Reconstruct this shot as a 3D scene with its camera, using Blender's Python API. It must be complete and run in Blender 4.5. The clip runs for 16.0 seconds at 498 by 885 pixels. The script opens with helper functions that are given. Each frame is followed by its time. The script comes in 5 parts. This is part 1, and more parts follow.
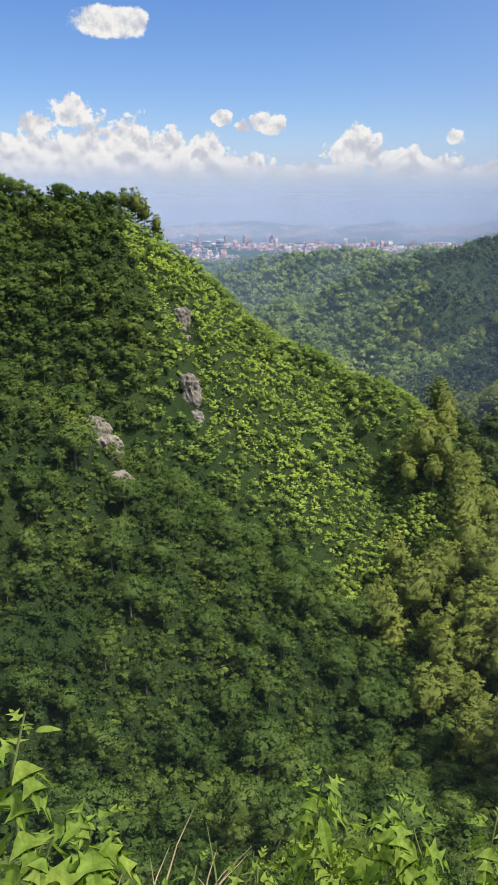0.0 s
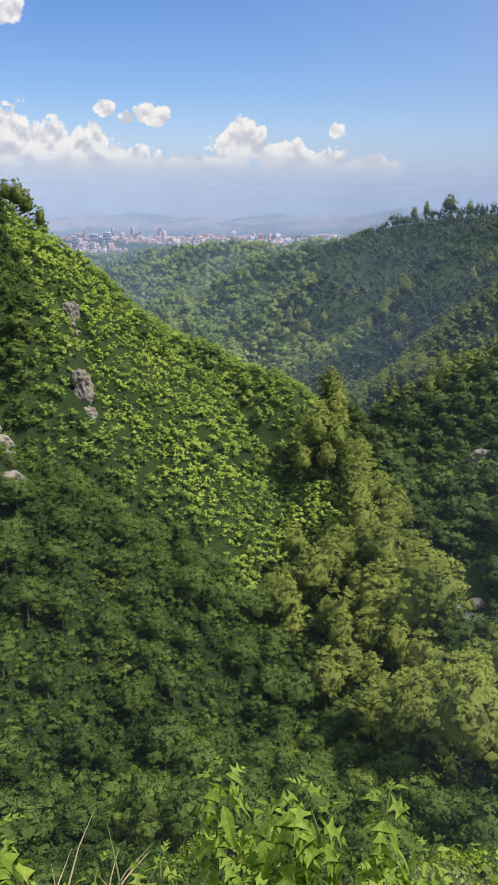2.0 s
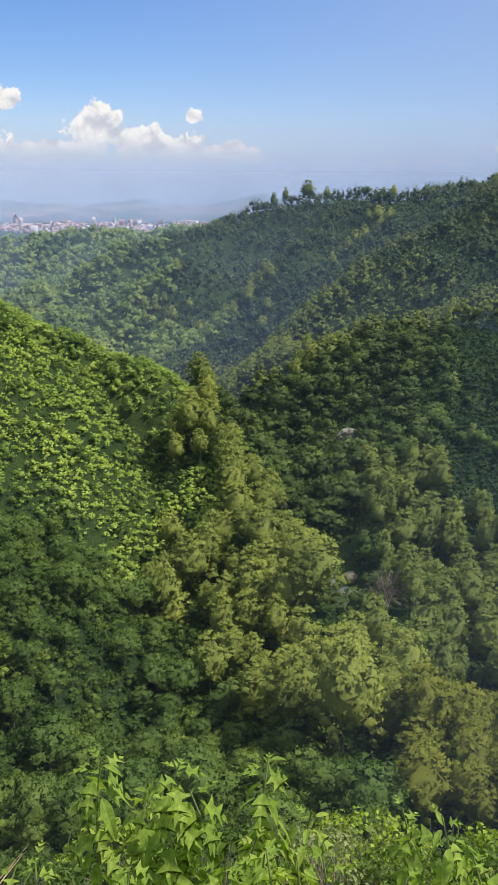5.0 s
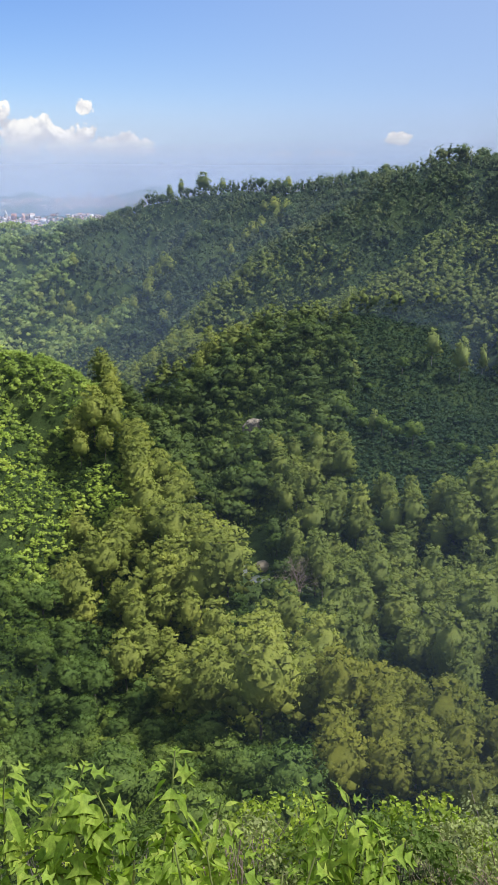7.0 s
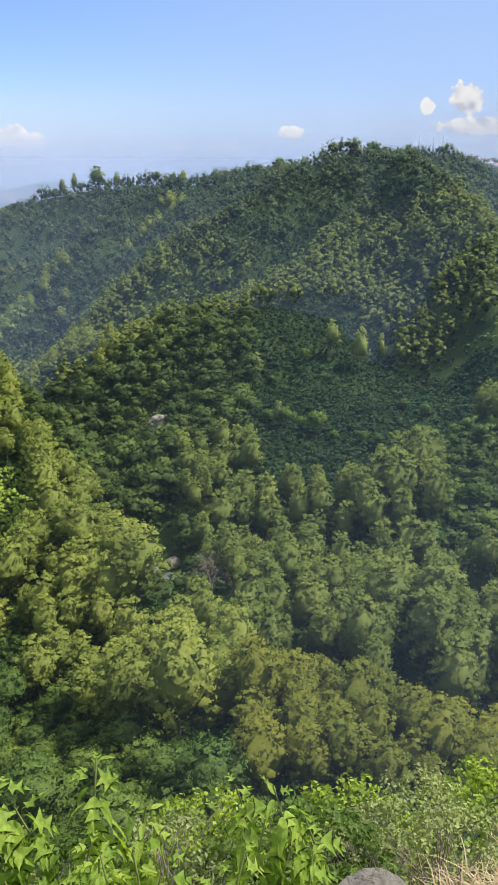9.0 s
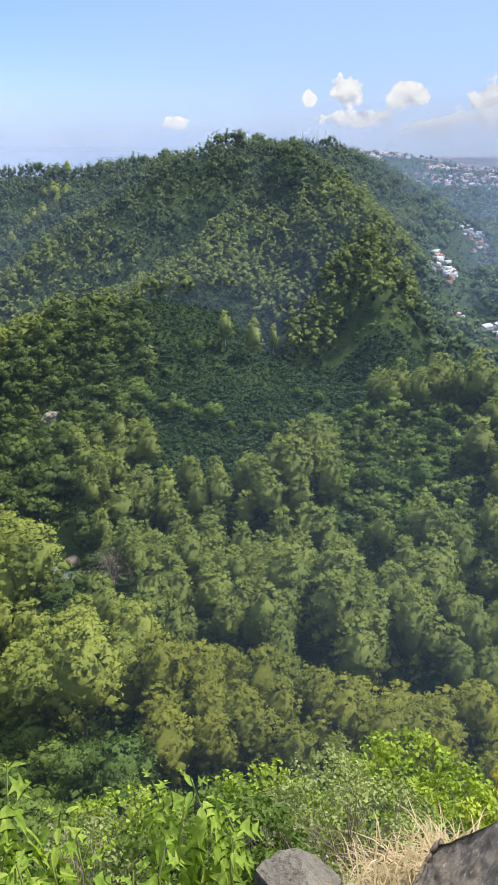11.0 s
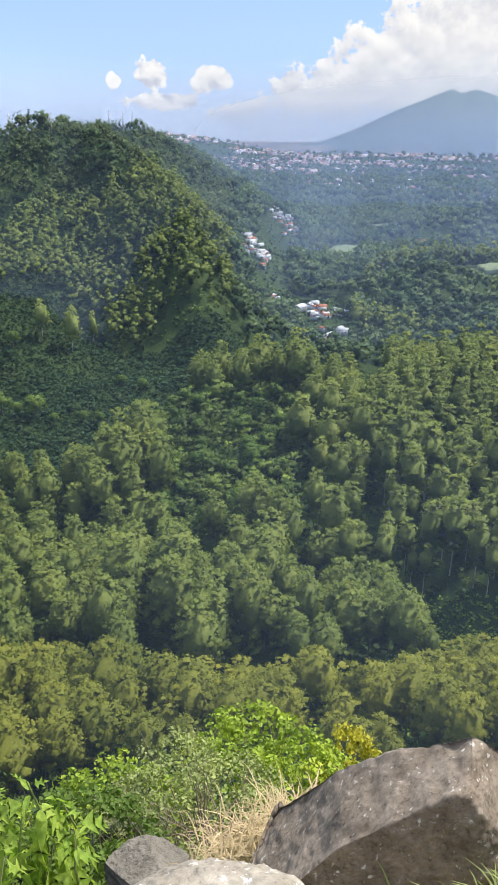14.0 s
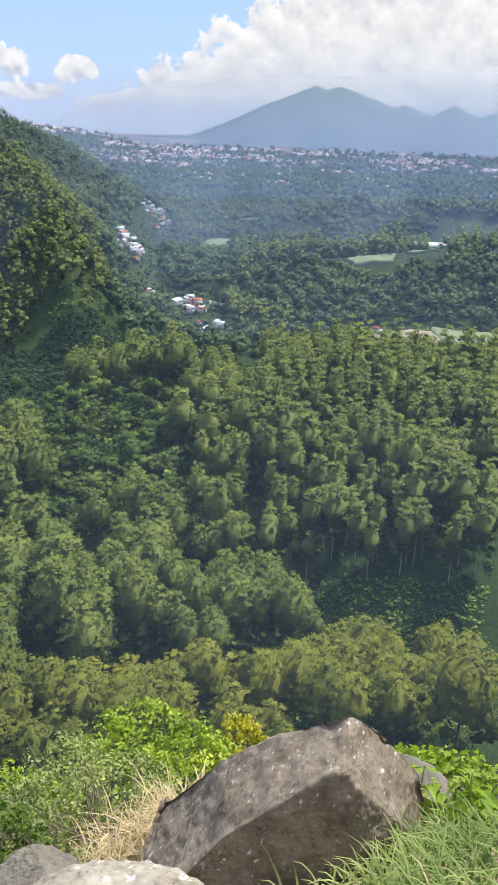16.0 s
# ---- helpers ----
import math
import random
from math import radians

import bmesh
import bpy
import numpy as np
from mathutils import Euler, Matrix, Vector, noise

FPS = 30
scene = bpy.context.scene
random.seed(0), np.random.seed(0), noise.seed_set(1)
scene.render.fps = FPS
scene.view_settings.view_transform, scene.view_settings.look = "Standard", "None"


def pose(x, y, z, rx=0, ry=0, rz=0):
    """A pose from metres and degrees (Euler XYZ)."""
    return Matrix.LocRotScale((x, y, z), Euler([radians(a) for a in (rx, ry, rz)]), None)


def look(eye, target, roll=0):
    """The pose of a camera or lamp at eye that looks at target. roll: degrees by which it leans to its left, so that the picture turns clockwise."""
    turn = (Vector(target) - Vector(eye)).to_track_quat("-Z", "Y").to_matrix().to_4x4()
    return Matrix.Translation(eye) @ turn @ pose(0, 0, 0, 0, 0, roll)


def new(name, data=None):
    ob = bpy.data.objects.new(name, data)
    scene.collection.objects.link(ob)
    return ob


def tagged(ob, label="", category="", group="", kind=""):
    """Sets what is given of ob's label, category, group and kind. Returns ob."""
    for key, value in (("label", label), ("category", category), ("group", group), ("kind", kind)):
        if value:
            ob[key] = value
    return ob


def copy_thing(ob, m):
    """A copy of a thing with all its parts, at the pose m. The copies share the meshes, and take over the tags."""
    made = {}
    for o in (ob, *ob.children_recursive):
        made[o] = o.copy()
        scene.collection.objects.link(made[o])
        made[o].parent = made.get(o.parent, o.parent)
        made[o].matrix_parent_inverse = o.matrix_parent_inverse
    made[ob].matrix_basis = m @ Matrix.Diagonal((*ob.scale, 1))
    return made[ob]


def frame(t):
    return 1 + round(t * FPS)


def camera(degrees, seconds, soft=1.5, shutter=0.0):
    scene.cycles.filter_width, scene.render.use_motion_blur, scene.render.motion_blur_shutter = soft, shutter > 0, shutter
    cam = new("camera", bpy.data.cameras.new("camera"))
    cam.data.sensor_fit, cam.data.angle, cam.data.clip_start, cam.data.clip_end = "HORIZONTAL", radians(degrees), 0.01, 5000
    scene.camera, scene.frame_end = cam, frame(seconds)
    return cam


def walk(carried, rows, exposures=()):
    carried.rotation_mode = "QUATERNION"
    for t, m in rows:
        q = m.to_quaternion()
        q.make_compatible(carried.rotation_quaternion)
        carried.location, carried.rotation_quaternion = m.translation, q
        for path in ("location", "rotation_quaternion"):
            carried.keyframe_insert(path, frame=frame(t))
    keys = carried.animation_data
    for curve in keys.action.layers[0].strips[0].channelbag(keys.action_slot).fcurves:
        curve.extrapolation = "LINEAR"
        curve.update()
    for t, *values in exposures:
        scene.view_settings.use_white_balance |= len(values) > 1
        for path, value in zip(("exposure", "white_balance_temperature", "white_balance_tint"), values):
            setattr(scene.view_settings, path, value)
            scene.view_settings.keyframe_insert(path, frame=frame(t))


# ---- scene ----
# ---- camera ----
cam = camera(34.25, 16.0)
EYE = 1.6
PATH = [
    (0.0, 0.0, 0.0, 0.0, 73.0, -0.0, 0.0),
    (0.5, 0.001, -0.013, 0.022, 72.91, 0.21, -1.35),
    (1.0, 0.007, -0.038, 0.035, 72.77, 0.36, -3.31),
    (1.5, 0.025, 0.003, -0.006, 72.64, 0.07, -5.47),
    (2.0, 0.029, -0.022, 0.017, 72.52, -0.26, -7.65),
    (2.5, 0.038, -0.003, -0.007, 72.46, -0.53, -9.1),
    (3.0, 0.045, -0.004, -0.006, 72.35, -0.59, -10.49),
    (3.5, 0.049, -0.001, -0.013, 72.28, -0.61, -11.81),
    (6.0, 0.109, 0.015, -0.038, 71.28, -0.29, -20.73),
    (6.5, 0.122, -0.001, -0.034, 71.24, -0.26, -22.34),
    (7.0, 0.136, -0.003, -0.038, 71.17, -0.13, -24.16),
    (7.5, 0.146, -0.003, -0.041, 71.01, -0.18, -25.72),
    (8.0, 0.153, 0.014, -0.057, 70.93, -0.02, -27.65),
    (10.5, 0.115, 0.074, -0.067, 70.44, -0.45, -36.67),
    (11.0, 0.12, 0.07, -0.069, 70.25, -0.37, -38.83),
    (11.5, 0.125, 0.067, -0.071, 70.01, -0.15, -40.73),
    (12.0, 0.136, 0.067, -0.078, 69.87, -0.21, -42.79),
    (12.5, 0.147, 0.062, -0.084, 69.82, -0.22, -45.03),
    (13.0, 0.146, 0.053, -0.077, 69.57, -0.39, -47.37),
    (13.5, 0.148, 0.049, -0.077, 69.45, -0.76, -49.32),
    (14.0, 0.146, 0.041, -0.07, 69.36, -0.94, -51.56),
    (14.5, 0.146, 0.032, -0.063, 69.36, -1.04, -53.51),
    (15.0, 0.147, 0.02, -0.059, 69.29, -1.43, -55.49),
    (15.5, 0.147, 0.014, -0.056, 69.17, -1.68, -57.59),
    (16.0, 0.151, 0.007, -0.056, 69.15, -1.95, -60.2),
]
walk(cam, [(t, pose(x, y, EYE + z, rx, ry, rz)) for t, x, y, z, rx, ry, rz in PATH],
     [(0.0, -0.03), (3.5, 0.02), (7.0, 0.18), (10.5, 0.47), (13.0, 0.54), (16.0, 0.55)])

# ---- sky, sun ----
SUN_AZ, SUN_EL = 106.0, 58.0
world = bpy.data.worlds.new("world")
scene.world = world
world.use_nodes = True
wt = world.node_tree
wt.nodes.clear()


def wn(kind, **props):
    n = wt.nodes.new(kind)
    for k, v in props.items():
        setattr(n, k, v)
    return n


def wm(op, a, b=None, clamp=False):
    n = wn("ShaderNodeMath", operation=op, use_clamp=clamp)
    for i, v in enumerate((a, b)):
        if v is None:
            continue
        if isinstance(v, (int, float)):
            n.inputs[i].default_value = v
        else:
            wt.links.new(v, n.inputs[i])
    return n.outputs[0]


def wmix(fac, a, b, blend="MIX"):
    n = wn("ShaderNodeMix", data_type="RGBA", blend_type=blend)
    for i, v in ((0, fac), (6, a), (7, b)):
        if isinstance(v, (int, float)):
            n.inputs[i].default_value = v
        elif isinstance(v, tuple):
            n.inputs[i].default_value = (*v, 1)
        else:
            wt.links.new(v, n.inputs[i])
    return n.outputs[2]


def wstep(v, lo, hi, a=0.0, b=1.0):
    n = wn("ShaderNodeMapRange", interpolation_type="SMOOTHSTEP")
    wt.links.new(v, n.inputs[0])
    n.inputs[1].default_value, n.inputs[2].default_value = lo, hi
    n.inputs[3].default_value, n.inputs[4].default_value = a, b
    return n.outputs[0]


sky = wn("ShaderNodeTexSky", sky_type="NISHITA", sun_disc=False, sun_elevation=radians(SUN_EL), sun_rotation=radians(SUN_AZ),
         altitude=900.0, air_density=1.0, dust_density=0.6, ozone_density=2.0)
co = wn("ShaderNodeTexCoord")
sep = wn("ShaderNodeSeparateXYZ")
wt.links.new(co.outputs["Generated"], sep.inputs[0])
az = wm("MULTIPLY", wm("ARCTAN2", sep.outputs[0], sep.outputs[1]), 57.2958)
el = wm("MULTIPLY", wm("ARCSINE", sep.outputs[2]), 57.2958)
uv = wn("ShaderNodeCombineXYZ")
wt.links.new(az, uv.inputs[0])
wt.links.new(el, uv.inputs[1])


def wnoise(shift, scale, detail, rough):
    m = wn("ShaderNodeVectorMath", operation="ADD")
    wt.links.new(uv.outputs[0], m.inputs[0])
    m.inputs[1].default_value = shift
    n = wn("ShaderNodeTexNoise", noise_dimensions="2D")
    n.inputs["Scale"].default_value, n.inputs["Detail"].default_value, n.inputs["Roughness"].default_value = scale, detail, rough
    wt.links.new(m.outputs[0], n.inputs["Vector"])
    return n.outputs[0]


# cumulus banks and puffs: azimuth, elevation, half width, half height in degrees
CLOUDS = [
    (-19, 2.35, 4, 2), (-14.5, 2.35, 3.2, 2), (-11, 2.35, 2.6, 2), (-8.4, 2.75, 2.2, 2.4), (-5.2, 2.35, 2.3, 2), (-3, 2.15, 1.7, 1.9),
    (-0.5, 1.65, 2.6, 1.2), (6.9, 2.65, 1.9, 1.8), (9.6, 1.85, 2.2, 1.4), (12.2, 1.55, 2.4, 1.2), (15.5, 1.25, 2.6, 0.9), (4, 1.35, 3.4, 0.8),
    (-11.6, 5.15, 1.3, 1.1), (-14, 4.35, 1.6, 0.7), (-8.8, 10.4, 2.6, 1.1), (-1.7, 4.85, 0.7, 0.5), (-0.4, 4.25, 0.6, 0.5), (1.3, 4.45, 1.3, 0.8),
    (13.4, 3.65, 0.6, 0.5), (34, 1.75, 0.9, 0.45), (26.3, 0.65, 0.9, 0.4), (29.6, 0.55, 1.8, 0.6),
    (42.8, 3.35, 0.425, 0.51), (45.3, 3.65, 1.19, 1.02), (45.8, 2.15, 2.55, 0.595), (49, 3.55, 1.36, 1.02), (50.5, 1.45, 1.87, 0.68), (54.2, 3.05, 1.53, 1.02),
]
tot = None
for a, e, rx, ry in CLOUDS:
    d = wn("ShaderNodeVectorMath", operation="MULTIPLY_ADD")
    wt.links.new(uv.outputs[0], d.inputs[0])
    d.inputs[1].default_value, d.inputs[2].default_value = (1 / rx, 1 / ry, 0), (-a / rx, -e / ry, 0)
    ln = wn("ShaderNodeVectorMath", operation="LENGTH")
    wt.links.new(d.outputs[0], ln.inputs[0])
    v = wm("SUBTRACT", 1.0, ln.outputs["Value"])
    tot = v if tot is None else wm("MAXIMUM", tot, v)
# the great cloud over the volcano: its edge rises with the azimuth
edge = wm("ADD", wm("MULTIPLY", wm("SUBTRACT", az, 52.5), 0.62), 3.0)
big = wm("MULTIPLY", wm("SUBTRACT", edge, el), 0.3)
big = wm("MINIMUM", big, wm("MULTIPLY", wm("SUBTRACT", el, 1.2), 0.5))
big = wm("MINIMUM", big, wm("MULTIPLY", wm("SUBTRACT", 140.0, az), 0.05))
big = wm("MINIMUM", big, 0.8)
tot = wm("MAXIMUM", wm("MAXIMUM", tot, big), -0.9)
n1 = wnoise((3.0, 7.0, 0), 0.62, 8.0, 0.58)
n2 = wnoise((3.12, 7.5, 0), 0.62, 4.0, 0.52)
n3 = wnoise((11.0, 2.0, 0), 2.1, 5.0, 0.6)
dens = wm("ADD", tot, wm("MULTIPLY", wm("MULTIPLY", wm("SUBTRACT", n1, 0.5), 1.6), wm("MAXIMUM", wstep(el, 7.5, 9.0, 1.0, 0.55), wstep(az, 20.0, 30.0))))
dens = wm("ADD", dens, wm("MULTIPLY", wm("MULTIPLY", wm("SUBTRACT", n3, 0.5), 0.8), wm("MAXIMUM", wstep(el, 7.5, 9.0, 1.0, 0.25), wstep(az, 20.0, 30.0))))
mask = wstep(dens, 0.02, 0.22)
# lit from above on one side: the relief of the billows, greyer and rosier towards the flat bases
relief = wm("SUBTRACT", n1, n2)
lit = wstep(wm("MULTIPLY", relief, wstep(az, 44.0, 58.0, 1.0, 0.4)), -0.20, 0.12)
deep = wstep(dens, 0.45, 1.3)
ccol = wmix(lit, (0.62, 0.64, 0.72), (1.0, 0.985, 0.96))
ccol = wmix(wm("MULTIPLY", deep, wstep(az, 40.0, 56.0, 0.25, 0.6)), ccol, (0.66, 0.67, 0.70))
ccol = wmix(wstep(el, 0.8, 2.6, 0.8, 0.0), ccol, (0.64, 0.66, 0.78))
dim = wstep(az, 15.0, 52.0, 0.92, 0.72)
dimc = wn("ShaderNodeCombineXYZ")
for k in range(3):
    wt.links.new(dim, dimc.inputs[k])
ccol = wmix(1.0, ccol, dimc.outputs[0], "MULTIPLY")
hsv = wn("ShaderNodeHueSaturation")
hsv.inputs["Saturation"].default_value = 1.2
wt.links.new(sky.outputs[0], hsv.inputs["Color"])
sk = wmix(1.0, hsv.outputs[0], (0.108, 0.113, 0.142), "MULTIPLY")
# pale haze low over the horizon
hz = wstep(el, -1.0, 5.0, 1.0, 0.0)
skyc = wmix(wm("MULTIPLY", hz, 0.8), sk, (0.50, 0.59, 0.82))
skyc = wmix(wstep(az, 0.0, 45.0, 0.0, 0.72), skyc, (0.34, 0.455, 0.70))
skyc = wmix(wm("MULTIPLY", wstep(az, 25.0, 60.0), wstep(el, -1.0, 5.0, 0.8, 0.0)), skyc, (0.64, 0.67, 0.73))
# thin bright cloud added over the upper sky, out of view, to soften shade
veil = wm("MULTIPLY", wstep(el, 16.0, 48.0), wstep(wnoise((31.0, 5.0, 0), 0.035, 5.0, 0.55), 0.30, 0.62, 0.35, 1.0))
skyc = wmix(wm("MULTIPLY", veil, 0.65), skyc, (1.3, 1.33, 1.37))
fade = wstep(el, 0.4, 1.8, 0.1, 1.0)
fin = wmix(wm("MULTIPLY", mask, fade), skyc, ccol)
bg = wn("ShaderNodeBackground")
bg.inputs[1].default_value = 1.0
wt.links.new(fin, bg.inputs[0])
wo = wn("ShaderNodeOutputWorld")
wt.links.new(bg.outputs[0], wo.inputs[0])

sun = new("sun", bpy.data.lights.new("sun", "SUN"))
sun.data.energy, sun.data.angle, sun.data.color = 4.8, radians(7.0), (1.0, 0.965, 0.91)
sa, se = radians(SUN_AZ), radians(SUN_EL)
sun.matrix_world = look((math.sin(sa) * math.cos(se) * 50, math.cos(sa) * math.cos(se) * 50, math.sin(se) * 50), (0, 0, 0))


# ---- materials ----
def material(name):
    m = bpy.data.materials.new(name)
    m.use_nodes = True
    nt = m.node_tree
    return m, nt, nt.nodes["Principled BSDF"], nt.nodes["Material Output"]


def node(nt, kind, **inputs):
    n = nt.nodes.new(kind)
    for k, v in inputs.items():
        n.inputs[k].default_value = v
    return n


def ramp(nt, src, stops):
    n = nt.nodes.new("ShaderNodeValToRGB")
    while len(n.color_ramp.elements) < len(stops):
        n.color_ramp.elements.new(0.5)
    for e, (p, c) in zip(n.color_ramp.elements, stops):
        e.position, e.color = p, (*c, 1)
    nt.links.new(src, n.inputs[0])
    return n.outputs[0]


def mixc(nt, fac, a, b, blend="MIX"):
    n = nt.nodes.new("ShaderNodeMix")
    n.data_type, n.blend_type = "RGBA", blend
    for i, v in ((0, fac), (6, a), (7, b)):
        if isinstance(v, (int, float)):
            n.inputs[i].default_value = v
        elif isinstance(v, tuple):
            n.inputs[i].default_value = (*v, 1)
        else:
            nt.links.new(v, n.inputs[i])
    return n.outputs[2]


def leaf_material(name, stops, patch=0.1, glow=0.3, rough=0.6, vary=0.10, grain=1.6, relief=0.12, depth=0.16):
    """Foliage: hue by clumps of the size of a tree, lightness clump by clump, leaf texture in colour and relief, some light passing through."""
    m, nt, p, out = material(name)
    geo = nt.nodes.new("ShaderNodeNewGeometry")
    n = node(nt, "ShaderNodeTexNoise", Scale=patch, Detail=4.0, Roughness=0.7)
    nt.links.new(geo.outputs["Position"], n.inputs["Vector"])
    mr = node(nt, "ShaderNodeMapRange")
    mr.inputs[1].default_value, mr.inputs[2].default_value = 0.28, 0.72
    nt.links.new(n.outputs[0], mr.inputs[0])
    c = ramp(nt, mr.outputs[0], stops)
    r = node(nt, "ShaderNodeMapRange")
    r.inputs[3].default_value, r.inputs[4].default_value = 1 - vary, 1 + vary
    nt.links.new(geo.outputs["Random Per Island"], r.inputs[0])
    c = mixc(nt, 1.0, c, r.outputs[0], "MULTIPLY")
    if grain:
        w = node(nt, "ShaderNodeTexNoise", Scale=grain, Detail=5.0, Roughness=0.75)
        nt.links.new(geo.outputs["Position"], w.inputs["Vector"])
        q = node(nt, "ShaderNodeMapRange")
        q.inputs[1].default_value, q.inputs[2].default_value, q.inputs[3].default_value, q.inputs[4].default_value = 0.33, 0.67, 1 - depth, 1 + depth
        nt.links.new(w.outputs[0], q.inputs[0])
        c = mixc(nt, 1.0, c, q.outputs[0], "MULTIPLY")
        b = node(nt, "ShaderNodeBump", Strength=1.0, Distance=relief / grain)
        nt.links.new(w.outputs[0], b.inputs["Height"])
        nt.links.new(b.outputs[0], p.inputs["Normal"])
    nt.links.new(c, p.inputs["Base Color"])
    p.inputs["Roughness"].default_value = rough
    p.inputs["Specular IOR Level"].default_value = 0.1
    t = nt.nodes.new("ShaderNodeBsdfTranslucent")
    nt.links.new(mixc(nt, 1.0, c, (1.12, 1.2, 0.55), "MULTIPLY"), t.inputs[0])
    mx = nt.nodes.new("ShaderNodeMixShader")
    mx.inputs[0].default_value = glow
    nt.links.new(p.outputs[0], mx.inputs[1])
    nt.links.new(t.outputs[0], mx.inputs[2])
    nt.links.new(mx.outputs[0], out.inputs[0])
    return m


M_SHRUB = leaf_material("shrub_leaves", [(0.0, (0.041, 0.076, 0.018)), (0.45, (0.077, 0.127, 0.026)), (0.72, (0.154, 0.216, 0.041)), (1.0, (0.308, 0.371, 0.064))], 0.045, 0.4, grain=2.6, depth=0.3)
M_BROAD = leaf_material("broad_leaves", [(0.0, (0.068, 0.119, 0.028)), (0.5, (0.119, 0.182, 0.041)), (1.0, (0.231, 0.297, 0.063))], 0.05, 0.4, grain=2.4, depth=0.3)
M_PINE = leaf_material("pine_needles", [(0.0, (0.112, 0.153, 0.039)), (0.5, (0.169, 0.211, 0.052)), (1.0, (0.257, 0.291, 0.065))], 0.08, 0.4, grain=1.3)
M_FEATHER = leaf_material("feathery_leaves", [(0.0, (0.147, 0.185, 0.044)), (0.5, (0.247, 0.285, 0.061)), (1.0, (0.399, 0.418, 0.085))], 0.05, 0.4, grain=1.6)
M_BAND = leaf_material("olive_leaves", [(0.0, (0.115, 0.142, 0.026)), (0.5, (0.19, 0.205, 0.034)), (1.0, (0.31, 0.31, 0.042))], 0.06, 0.4, grain=1.6)
# Creeper green, lightened well beyond its own to stand for sun on the gully
M_LIT_CREEPER = leaf_material("creeper_leaves", [(0.0, (0.283, 0.392, 0.079)), (0.5, (0.436, 0.551, 0.102)), (1.0, (0.641, 0.718, 0.149))], 0.05, 0.4, grain=1.8)
# Shrub green lightened so that the colour itself carries direct sun
M_SUNNY = leaf_material("sunlit_shrub_leaves", [(0.0, (0.149, 0.224, 0.045)), (0.5, (0.261, 0.359, 0.075)), (1.0, (0.463, 0.553, 0.108))], 0.06, 0.4, grain=2.2, depth=0.25)
M_GORGE = leaf_material("gorge_leaves", [(0.0, (0.06, 0.095, 0.03)), (0.5, (0.10, 0.148, 0.04)), (1.0, (0.20, 0.255, 0.055))], 0.05, 0.38, grain=1.2)
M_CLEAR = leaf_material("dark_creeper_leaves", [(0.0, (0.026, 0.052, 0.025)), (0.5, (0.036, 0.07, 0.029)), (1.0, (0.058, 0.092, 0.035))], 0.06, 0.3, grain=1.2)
# Needle green darkened for cloud shade; its pale noise patches stand for sunlit trees
M_FARPINE = leaf_material("shaded_forest_needles", [(0.0, (0.061, 0.092, 0.043)), (0.45, (0.09, 0.123, 0.051)), (0.75, (0.136, 0.168, 0.062)), (1.0, (0.218, 0.242, 0.074))], 0.025, 0.35, grain=0.8)
M_VALLEY = leaf_material("valley_leaves", [(0.0, (0.055, 0.095, 0.045)), (0.5, (0.085, 0.13, 0.055)), (1.0, (0.15, 0.195, 0.07))], 0.02, 0.3, grain=0.6)
# Forest green lightened to paint the sun on the left-hand far hills
M_FAR = leaf_material("sunlit_forest_leaves", [(0.0, (0.13, 0.202, 0.068)), (0.5, (0.221, 0.293, 0.086)), (1.0, (0.403, 0.448, 0.117))], 0.02, 0.35, grain=0.5)


def plain_material(name, dark, light, scale, rough=0.9, bump=0.4, detail=8.0):
    m, nt, p, out = material(name)
    geo = nt.nodes.new("ShaderNodeNewGeometry")
    n = node(nt, "ShaderNodeTexNoise", Scale=scale, Detail=detail, Roughness=0.65)
    nt.links.new(geo.outputs["Position"], n.inputs["Vector"])
    nt.links.new(ramp(nt, n.outputs[0], [(0.3, dark), (0.7, light)]), p.inputs["Base Color"])
    p.inputs["Roughness"].default_value = rough
    p.inputs["Specular IOR Level"].default_value = 0.2
    if bump:
        b = node(nt, "ShaderNodeBump", Strength=bump, Distance=0.3 / scale)
        nt.links.new(n.outputs[0], b.inputs["Height"])
        nt.links.new(b.outputs[0], p.inputs["Normal"])
    return m


M_BARK = plain_material("bark", (0.10, 0.085, 0.065), (0.24, 0.21, 0.17), 1.5)
M_PALEBARK = plain_material("pale_bark", (0.26, 0.24, 0.20), (0.50, 0.47, 0.41), 1.5)
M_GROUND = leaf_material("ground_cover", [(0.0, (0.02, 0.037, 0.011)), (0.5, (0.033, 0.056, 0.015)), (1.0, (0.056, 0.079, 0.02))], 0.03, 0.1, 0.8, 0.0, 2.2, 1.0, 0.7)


# ---- ground ----
def P(a, r, z):
    return (r * math.sin(radians(a)), r * math.cos(radians(a)), z)


